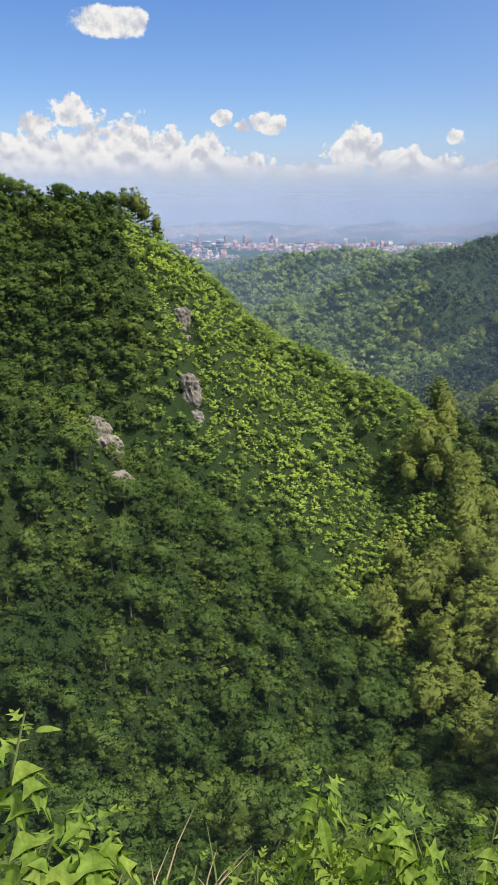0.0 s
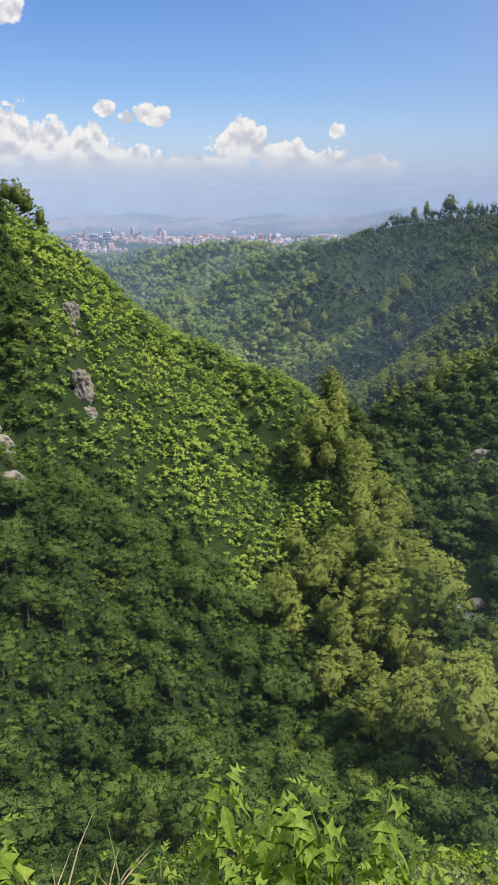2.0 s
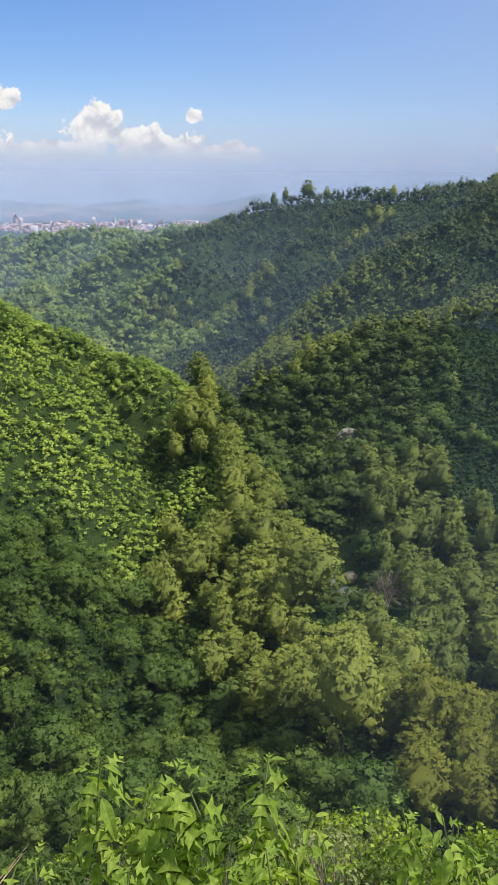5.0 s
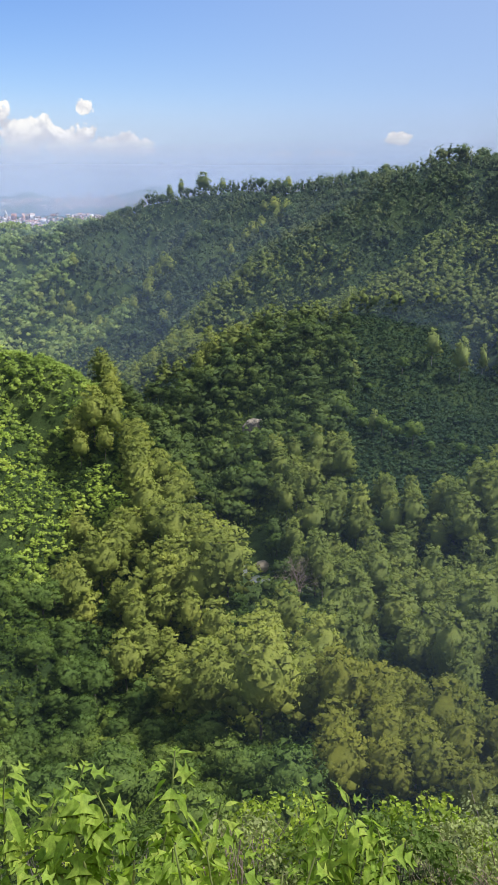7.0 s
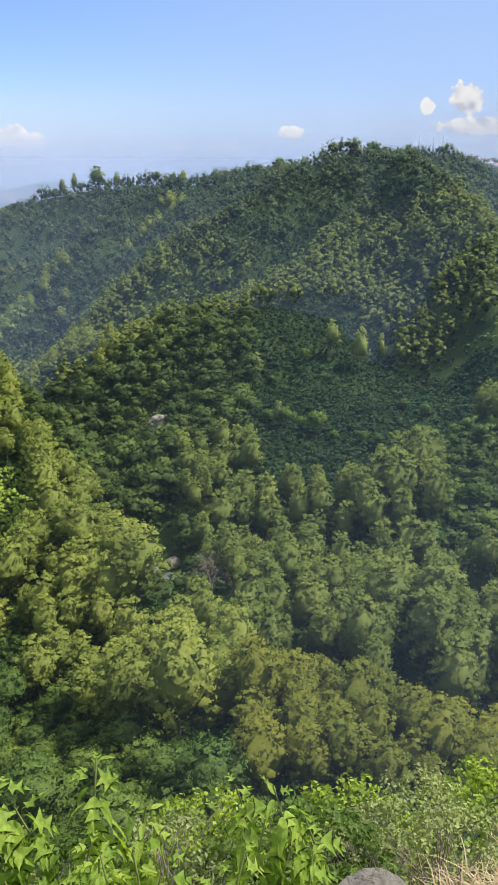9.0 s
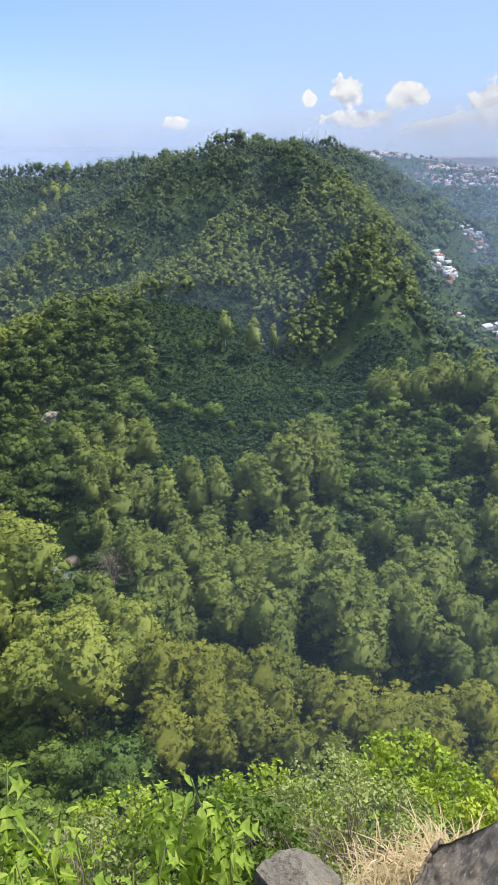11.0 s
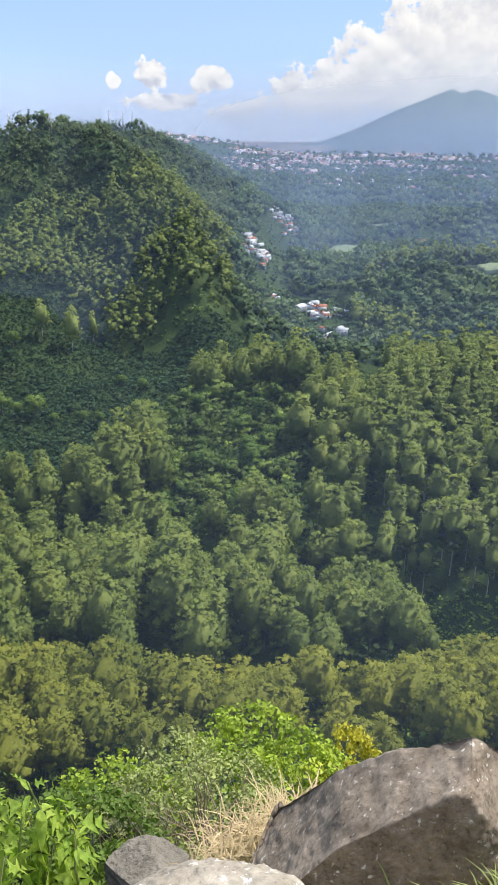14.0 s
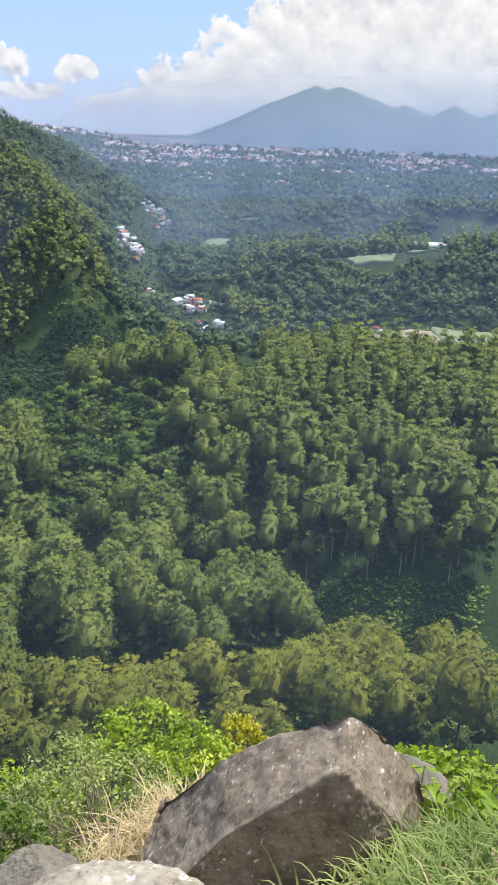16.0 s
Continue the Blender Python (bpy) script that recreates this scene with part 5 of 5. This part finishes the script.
M_PALEPINE = leaf_material("pale_needles", [(0.0, (0.20, 0.25, 0.075)), (0.5, (0.27, 0.32, 0.10)), (1.0, (0.36, 0.40, 0.13))], 0.08, 0.4, grain=1.3)
LONE = [tree_thing("pine_tree", "pale green pine standing alone above the clearing", "pine tree", "",
                   crown(160 + i, 78, 14, 0.0150, finer(pine_shape, 0.9), 0.8, 0.74), stem(0.014, 0.8, 0.02, 9, i), M_PALEPINE, M_PALEBARK) for i in range(3)]
# lone pines at the edge of the clearing and on the crests
for a, r, h, w in ((39.2, 395, 24, 0.85), (37.2, 402, 20, 0.95), (40.7, 424, 20, 0.6), (31.8, 376, 14, 0.8), (33.4, 330, 14, 0.7), (-7.7, 332, 16, 0.9), (-7.1, 334, 14, 1.0), (-6.3, 330, 11, 1.0), (-8.4, 333, 12, 1.0),
                   (21.1, 846, 24, 1.5), (18.8, 858, 18, 1.0), (19.6, 856, 20, 0.8), (22.4, 842, 18, 1.0), (26.2, 800, 17, 1.0), (33.3, 690, 16, 1.0)):
    x, y, _ = P(a, r, 0)
    copy_thing(LONE[int(r) % 3] if 320 < r < 430 and a > 30 else PINES_1[int(r) % 5], at_place(x, y, float(height(x, y)), h, a * 31, w))
# groves of lighter trees on the far ridge, pale leaves standing for sunlit ones
g = np.random.default_rng(411)
for a0, r0, n, sa_, sr in ((25.6, 700, 14, 0.9, 28), (18.3, 640, 12, 0.7, 22), (15.5, 640, 6, 0.6, 20), (11.5, 690, 10, 1.2, 30), (17.2, 470, 8, 0.8, 14), (20.3, 455, 9, 1.4, 16), (22.5, 430, 8, 1.2, 14)):
    for k in range(n):
        a, r = a0 + g.normal() * sa_, r0 + g.normal() * sr
        x, y, _ = P(a, r, 0)
        copy_thing(FEATHERS_1[k % 6], at_place(x, y, float(height(x, y)) - 0.2, g.uniform(13, 20), a * 31, g.uniform(0.8, 1.1)))
# leafy trees in the clearing and on the crest
for a, r, h in ((32.6, 336, 7), (34.0, 329, 11), (35.1, 320, 7), (36.3, 316, 12), (37.6, 309, 6), (35.2, 391, 9), (39.7, 308, 6), (40.8, 302, 6), (32.9, 374, 5), (42.5, 350, 6), (44.0, 340, 7), (31.4, 344, 10), (-16.3, 334, 8), (-15.1, 336, 9), (-13.4, 333, 7), (-12.2, 335, 8), (-17.4, 333, 8),
                (2.4, 121, 3.4), (5.9, 124, 6.5)):
    x, y, _ = P(a, r, 0)
    copy_thing(BROADS_1[int(a * 3) % 4], at_place(x, y, float(height(x, y)), h, a * 31, 1.0))
retire(*LONE, *PINES_1, *SLIMS_1, *FEATHERS_1, *OLIVES_1, *BROADS_1, *SHRUBS_1)


# ---- the lookout: boulders ----
def spot(a, r, z):
    return P(a, r, z)


boulder("boulder", "large grey-brown faceted boulder on the cliff edge", spot(68.4, 2.28, -0.70), (0.90, 0.58, 0.58),
        [((-0.64, -0.12, 0.76), 0.205), ((-0.05, -0.98, 0.15), 0.105), ((-0.50, -0.55, 0.67), 0.275), ((0.0, -0.45, 0.89), 0.325), ((0.80, -0.30, 0.52), 0.30),
         ((0.93, -0.30, 0.20), 0.32), ((0.45, -0.10, 0.89), 0.40), ((-0.1, -0.05, 0.99), 0.425), ((0.1, -0.9, -0.42), 0.15), ((0, 1, 0.3), 0.26), ((-0.92, -0.1, 0.35), 0.43), ((-0.80, -0.10, 0.60), 0.24), ((0.62, -0.76, 0.18), 0.205)],
        M_ROCK, -66.5, 11, 0.02, 7)
boulder("boulder", "low pale rock crusted with lichen", spot(52.2, 1.42, -0.17), (0.27, 0.20, 0.17), [((0, 0, 1), 0.14), ((0.3, -0.9, 0.2), 0.16)], M_PALE, -50, 12, 0.05, 6)
boulder("boulder", "flat dark grey slab in the grass", spot(44.6, 3.7, -2.52), (0.30, 0.24, 0.2), [((-0.15, -0.12, 1), 0.085), ((0.1, -1, 0.1), 0.12), ((0.9, -0.3, 0.2), 0.19), ((-0.8, -0.6, 0.1), 0.16), ((0.5, 0.1, 0.85), 0.10)], M_SLAB, -40, 13, 0.035, 6, rounded=False)
boulder("boulder", "small dark rock behind the big boulder", spot(76.2, 2.9, -1.10), (0.24, 0.2, 0.22), [((0, -0.2, 1), 0.16), ((0.2, -0.9, 0.2), 0.15)], M_SLAB, -70, 14, 0.05, 5)


# ---- the lookout: plants ----
M_LEAF = leaf_material("bright_lobed_leaves", [(0.0, (0.17, 0.275, 0.042)), (0.5, (0.26, 0.365, 0.062)), (1.0, (0.41, 0.48, 0.095))], 5.0, 0.5, 0.45, 0.35, 30.0, 0.1, 0.3)
M_YLEAF = leaf_material("yellowing_leaves", [(0.0, (0.45, 0.36, 0.03)), (1.0, (0.5, 0.30, 0.04))], 4.0, 0.4, 0.5, 0.2, 0)
M_STALK = plain_material("green_stalk", (0.14, 0.2, 0.05), (0.25, 0.27, 0.1), 9.0, bump=0.0)
M_STRAW = leaf_material("dry_straw", [(0.0, (0.30, 0.22, 0.12)), (0.5, (0.44, 0.34, 0.2)), (1.0, (0.55, 0.45, 0.28))], 3.0, 0.25, 0.6, 0.3, 0)
M_GRASS = leaf_material("green_grass", [(0.0, (0.12, 0.175, 0.05)), (0.5, (0.21, 0.27, 0.085)), (1.0, (0.38, 0.40, 0.17))], 2.0, 0.35, 0.5, 0.25, 0)
M_BUSH = leaf_material("bush_leaves", [(0.0, (0.17, 0.25, 0.04)), (0.5, (0.27, 0.36, 0.05)), (1.0, (0.44, 0.50, 0.07))], 0.9, 0.4, 0.45, 0.3, 0)
M_BUSH2 = leaf_material("grey_green_leaves", [(0.0, (0.19, 0.23, 0.09)), (0.5, (0.27, 0.31, 0.12)), (1.0, (0.38, 0.42, 0.15))], 0.9, 0.35, 0.55, 0.3, 0)
M_GOLD = leaf_material("golden_leaves", [(0.0, (0.30, 0.30, 0.03)), (0.5, (0.42, 0.38, 0.04)), (1.0, (0.52, 0.45, 0.06))], 1.2, 0.4, 0.5, 0.25, 0)


def lobed_leaf(kind):
    """A leaf of unit length with pointed lobes, folded at the midrib and drooping."""
    half = [[(0.03, 0.0), (0.12, 0.06), (0.46, 0.16), (0.15, 0.27), (0.13, 0.38), (0.42, 0.64), (0.13, 0.58), (0.10, 0.76), (0.005, 1.0)],
            [(0.03, 0.0), (0.13, 0.10), (0.36, 0.42), (0.14, 0.37), (0.13, 0.50), (0.29, 0.75), (0.10, 0.69), (0.07, 0.84), (0.005, 1.0)],
            [(0.02, 0.0), (0.10, 0.10), (0.15, 0.25), (0.16, 0.40), (0.14, 0.55), (0.10, 0.72), (0.05, 0.88), (0.003, 0.97), (0.002, 1.0)]][kind]
    v, f = [], []
    for s in (-1, 1):
        o = len(v)
        for x, y in half:
            droop = -0.42 * y * y
            v += [(0, y * 0.96, droop), (s * x, y, droop + 0.32 * x - 0.35 * x * x)]
        for k in range(len(half) - 1):
            q = (o + 2 * k, o + 2 * k + 1, o + 2 * k + 3, o + 2 * k + 2)
            f.append(q if s > 0 else q[::-1])
    me = mesh_object("leaf", v, f, M_LEAF, None, True)
    data = me.data
    bpy.data.objects.remove(me)
    return data


LEAVES = [lobed_leaf(k) for k in range(3)]
YLEAF = LEAVES[1].copy()
YLEAF.materials.clear()
YLEAF.materials.append(M_YLEAF)


def tube(points, radii, sides=6):
    """A round stalk along points."""
    v, f = [], []
    for k, (p0, rad) in enumerate(zip(points, radii)):
        d = np.array(points[min(k + 1, len(points) - 1)], float) - np.array(points[max(k - 1, 0)], float)
        d /= np.linalg.norm(d)
        u = np.cross(d, (0.3, 0.9, 0.1))
        u /= np.linalg.norm(u)
        w = np.cross(d, u)
        for s in range(sides):
            t = 2 * math.pi * s / sides
            v.append(np.array(p0) + rad * (u * math.cos(t) + w * math.sin(t)))
    for k in range(len(points) - 1):
        for s in range(sides):
            f.append((k * sides + s, k * sides + (s + 1) % sides, (k + 1) * sides + (s + 1) % sides, (k + 1) * sides + s))
    return v, f


def lobed_plant(a, r, ztop, leaf=0.17, n=16, seed=0, lean=0.1, yellow=1):
    g = np.random.default_rng(900 + seed)
    x, y, _ = P(a, r, 0)
    z0 = float(height(x, y)) - 0.05
    h = ztop - z0
    root = tagged(new("leafy_plant"), "tall wild plant with bright green lobed leaves", "plant", "leafy plants on the ledge")
    root.matrix_basis = pose(x, y, z0, 0, 0, g.uniform(0, 360))
    pts = [(lean * h * (k / 6) ** 2, 0.03 * math.sin(k * 1.7), h * k / 6) for k in range(7)]
    part("stem", *tube(pts, [0.011 - 0.0013 * k for k in range(7)]), M_STALK, root, "thin green stem")
    for k in range(n):
        t = 0.25 + 0.75 * ((k + 0.5) / n) ** 0.8
        i = min(int(t * 6), 5)
        q = t * 6 - i
        p0 = [pts[i][c] * (1 - q) + pts[i + 1][c] * q for c in range(3)]
        ang = k * 137.5 + g.uniform(-25, 25)
        young = max(0.0, (t - 0.86) / 0.14)
        pitch = -38 + g.uniform(-20, 16) + 75 * young
        s = leaf * g.uniform(0.75, 1.2) * (1 - 0.62 * young)
        me = LEAVES[int(g.choice([0, 0, 1, 1, 2]))] if not (k < 4 and g.uniform() < 0.25 * yellow) else YLEAF
        ob = new("leaf", me)
        ob.parent = root
        out_ = leaf * g.uniform(0.10, 0.4)
        ob.matrix_basis = pose(p0[0], p0[1], p0[2], 0, 0, ang) @ pose(0, out_, -0.1 * out_, pitch, g.uniform(-25, 25), 0) @ Matrix.Diagonal((s, s, s, 1))
    return root


PLANTS = [(5.2, 3.35, -1.12, 0.20, 20), (14.2, 2.75, -0.76, 0.17, 18), (9.9, 2.75, -0.90, 0.18, 16), (12.0, 2.6, -0.62, 0.17, 20), (21.6, 2.7, -0.72, 0.16, 20), (23.4, 2.8, -0.98, 0.15, 14),
          (18.4, 2.6, -0.92, 0.16, 16), (32.2, 3.0, -0.93, 0.13, 16), (36.6, 2.6, -0.66, 0.16, 22), (38.2, 2.65, -0.80, 0.15, 16), (35.0, 2.5, -0.82, 0.14, 12), (27.0, 2.6, -1.02, 0.13, 12),
          (-16.6, 1.75, 0.14, 0.17, 18), (-19.3, 1.9, 0.27, 0.15, 16), (-13.0, 1.9, -0.12, 0.15, 16), (-18.2, 1.55, 0.20, 0.16, 12), (-15.0, 1.65, 0.02, 0.16, 14), (78.6, 2.65, -0.67, 0.15, 14), (82.0, 2.5, -0.50, 0.15, 16), (80.5, 2.9, -0.85, 0.14, 12),
          (-4.5, 2.1, -0.50, 0.13, 10), (-1.0, 2.2, -0.62, 0.13, 10), (2.0, 2.4, -0.80, 0.13, 10), (8.0, 2.3, -0.72, 0.14, 10), (16.0, 2.3, -0.72, 0.14, 12), (20.0, 2.3, -0.70, 0.14, 12), (24.8, 2.4, -0.84, 0.14, 10), (29.2, 2.4, -0.95, 0.13, 10), (31.0, 2.3, -0.86, 0.12, 10), (33.6, 2.3, -0.80, 0.13, 12), (39.5, 2.4, -0.84, 0.12, 10), (22.4, 2.2, -0.62, 0.13, 10), (-9.0, 1.9, -0.28, 0.13, 10)]
for k, (a, r, zt, lf, n) in enumerate(PLANTS):
    lobed_plant(a, r, zt, lf * 0.84, int(n * 1.8), k, 0.05 + 0.1 * ((k * 7) % 5) / 5)


def blades(g, n, x, y, z, length, width, droop, spread):
    """Curved grass blades of three pieces each."""
    a = g.uniform(0, 2 * math.pi, n)
    ln = length * g.uniform(0.5, 1.15, n)
    out_ = spread * g.uniform(0.2, 1.1, n)
    v = np.zeros((n, 8, 3))
    for k in range(4):
        t = k / 3
        rad = ln * out_ * t
        hz = ln * (t - droop * t * t)
        w = width * (1 - t) * 0.5 + 0.0006
        for s, sg in ((0, -1), (1, 1)):
            v[:, 2 * k + s, 0] = x + np.cos(a) * rad - np.sin(a) * w * sg
            v[:, 2 * k + s, 1] = y + np.sin(a) * rad + np.cos(a) * w * sg
            v[:, 2 * k + s, 2] = z + hz
    f = np.array([(0, 1, 3, 2), (2, 3, 5, 4), (4, 5, 7, 6)])[None] + (np.arange(n) * 8)[:, None, None]
    return v.reshape(-1, 3), f.reshape(-1, 4)


def tuft(label, a, r, n, length, width, droop, spread, mat, size, seed, lift=0.0, name="grass_tuft"):
    g = np.random.default_rng(seed)
    cx, cy, _ = P(a, r, 0)
    x, y = cx + g.normal(size=n) * size, cy + g.normal(size=n) * size
    v, f = blades(g, n, x, y, height(x, y) + lift, length, width, droop, spread)
    tagged(mesh_object(name, v, f, mat), label, "grass", kind="stuff")


tuft("tuft of dry straw-coloured grass on the ledge", -8.6, 2.3, 70, 0.75, 0.012, 0.55, 0.75, M_STRAW, 0.16, 1)
tuft("green grass blades among dry stalks", -7.2, 2.2, 40, 0.62, 0.014, 0.35, 0.5, M_GRASS, 0.12, 2)
tuft("tangled dry grass beside the boulder", 55.2, 3.1, 380, 0.24, 0.006, 0.95, 1.3, M_STRAW, 0.13, 3, 0.50)
tuft("tangled dry straw on the slope", 57.8, 3.3, 300, 0.24, 0.006, 0.95, 1.3, M_STRAW, 0.13, 4, 0.66)
tuft("dry straw at the rock's foot", 52.8, 3.0, 220, 0.22, 0.006, 0.95, 1.3, M_STRAW, 0.12, 5, 0.36)
for k, (a, r, ln) in enumerate(((77.5, 2.05, 0.30), (80.0, 2.2, 0.34), (82.5, 2.0, 0.36), (79.0, 1.8, 0.28), (75.8, 1.95, 0.24), (84.0, 2.3, 0.36), (81.5, 2.6, 0.34), (78.0, 2.4, 0.28))):
    tuft("green grass tuft beside the boulder", a, r, 150, ln * 0.52, 0.007, 0.65, 1.0, M_GRASS, 0.12, 20 + k, 0.05)

# short grass and weeds all over the ledge
g = np.random.default_rng(77)
n = 9500
aa, rr = np.radians(g.uniform(-180, 180, n)), g.uniform(1.0, 7.0, n)
x, y = rr * np.sin(aa), rr * np.cos(aa)
v, f = blades(g, n, x, y, height(x, y), 0.20, 0.010, 0.7, 0.9)
tagged(mesh_object("ledge_grass", v, f, M_GRASS), "short mixed grass on the ledge", "grass", kind="stuff")
n = 5000
aa, rr = np.radians(g.uniform(-180, 180, n)), g.uniform(1.0, 6.0, n)
x, y = rr * np.sin(aa), rr * np.cos(aa)
v, f = blades(g, n, x, y, height(x, y), 0.22, 0.008, 0.8, 1.0)
tagged(mesh_object("ledge_straw", v, f, M_STRAW), "dry grass stalks on the ledge", "grass", kind="stuff")


def bush(a, r, ztop, wide, label, mat, leaf, n, seed, twigs=40, spiky=False):
    """A bush: forking twigs and a crown of many small leaves in clumps."""
    g = np.random.default_rng(600 + seed)
    x, y, _ = P(a, r, 0)
    z0 = float(height(x, y)) - 0.1
    h = ztop - z0
    root = tagged(new("bush"), label, "bush", "bushes below the ledge")
    root.matrix_basis = pose(x, y, z0, 0, 0, g.uniform(0, 360))
    n = int(n * 1.7)
    clumps = max(14, n // 34)
    cs, ns, tips = [], [], []
    for k in range(clumps):
        t, b = g.uniform(0, 2 * math.pi), g.uniform(-0.35, 1) if not spiky else g.uniform(0, 1)
        q = math.sqrt(max(0.04, 1 - b * b)) * g.uniform(0.75, 1.06)
        c = np.array((q * wide / 2 * math.cos(t), q * wide / 2 * math.sin(t), h * (0.55 + 0.40 * b)))
        tips.append(c)
        m_ = n // clumps
        d = g.normal(size=(m_, 3))
        d /= np.linalg.norm(d, axis=1)[:, None]
        d[:, 2] = np.abs(d[:, 2]) - 0.3
        sc = np.array((1, 1, 2.2)) if spiky else np.array((1, 1, 0.8))
        cs.append(c + d * sc * wide * 0.085 * g.uniform(0.3, 1.15, (m_, 1)))
        nn = d + g.normal(size=(m_, 3)) * 0.6 + np.array((0, 0, 0.5))
        ns.append(nn / np.linalg.norm(nn, axis=1)[:, None])
    lv, lf = cards(g, np.concatenate(cs), np.concatenate(ns), leaf * 0.62)
    part("crown", lv, lf, mat, root)
    sv, sf = [], []
    for k in range(twigs):
        c = tips[int(g.integers(0, len(tips)))] * g.uniform(0.9, 1.15)
        mid = c * np.array((0.45, 0.45, 0.55)) + g.normal(size=3) * 0.10 * wide
        tv, tf = tube([(g.normal() * 0.05, g.normal() * 0.05, 0), mid, c], [0.014 * wide / 2, 0.007 * wide / 2, 0.002], 4)
        sf += [tuple(i + len(sv) for i in q) for q in tf]
        sv += list(tv)
    part("branchwork", sv, sf, M_TWIG if twigs > 60 else M_BARK, root, "grey twigs")
    # Added lump closes the crown; its dark green stands for the inner shade
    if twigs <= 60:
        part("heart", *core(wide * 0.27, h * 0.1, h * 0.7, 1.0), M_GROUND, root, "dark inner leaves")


def below(r, e):
    return EYE + r * math.tan(radians(e))


for k, (a, r, e, w, lab, mat, leaf, n, tw, sp) in enumerate((
        (53.3, 12.4, -39.3, 3.4, "round bright yellow-green bush", M_BUSH, 0.085, 2600, 40, False),
        (56.8, 11.6, -41.2, 2.4, "green bush with small glossy leaves", M_BUSH, 0.075, 1600, 40, False),
        (47.2, 10.0, -41.2, 2.8, "thin grey-green bush with bare twigs", M_BUSH2, 0.05, 1900, 80, False),
        (50.2, 8.0, -42.6, 2.2, "twiggy grey-green thorn bush", M_BUSH2, 0.045, 1900, 80, False),
        (44.6, 8.4, -43.2, 2.0, "twiggy bush with pale leaves", M_BUSH2, 0.045, 1500, 70, False),
        (61.4, 13.0, -39.4, 1.7, "golden yellow bush with upright shoots", M_GOLD, 0.07, 1100, 30, True),
        (60.0, 12.0, -41.0, 1.6, "small bright green bush", M_BUSH, 0.07, 800, 30, False),
        (41.6, 9.0, -42.4, 2.4, "green bush on the slope", M_BUSH, 0.065, 1400, 60, False),
        (38.5, 7.0, -43.6, 1.6, "dark green bush below the ledge", M_BROAD, 0.06, 1100, 40, False),
        (29.0, 7.4, -43.2, 1.9, "pale green bush below the ledge", M_BUSH, 0.05, 1200, 60, False),
        (34.0, 6.6, -44.0, 1.6, "leafy bush below the ledge", M_BROAD, 0.05, 1000, 60, False),
        (24.0, 6.6, -44.6, 1.6, "twiggy bush below the ledge", M_BUSH2, 0.045, 900, 120, False),
        (75.9, 5.4, -40.5, 0.55, "small yellow-green bush behind the rock", M_GOLD, 0.05, 420, 20, False),
        (78.5, 6.4, -41.0, 1.5, "green bush at the cliff edge", M_BUSH, 0.06, 1000, 40, False),
        (82.5, 6.0, -40.6, 1.6, "leafy green bush at the cliff edge", M_BUSH, 0.06, 1000, 40, False),
        (73.0, 8.0, -42.0, 1.6, "dark leafy bush below the boulder", M_BROAD, 0.06, 1000, 40, False),
        (66.0, 9.0, -42.4, 2.2, "leafy bush behind the boulder", M_BUSH, 0.065, 1300, 40, False),
        (6.5, 6.0, -44.6, 1.5, "leafy bush under the ledge", M_BUSH, 0.05, 900, 50, False),
        (-2.0, 5.5, -45.4, 1.3, "low leafy bush under the ledge", M_BROAD, 0.05, 800, 40, False),
        (15.0, 5.6, -45.2, 1.4, "leafy bush under the tall plants", M_BROAD, 0.05, 800, 40, False))):
    bush(a, r, below(r, e), w, lab, mat, leaf, n, k, tw, sp)
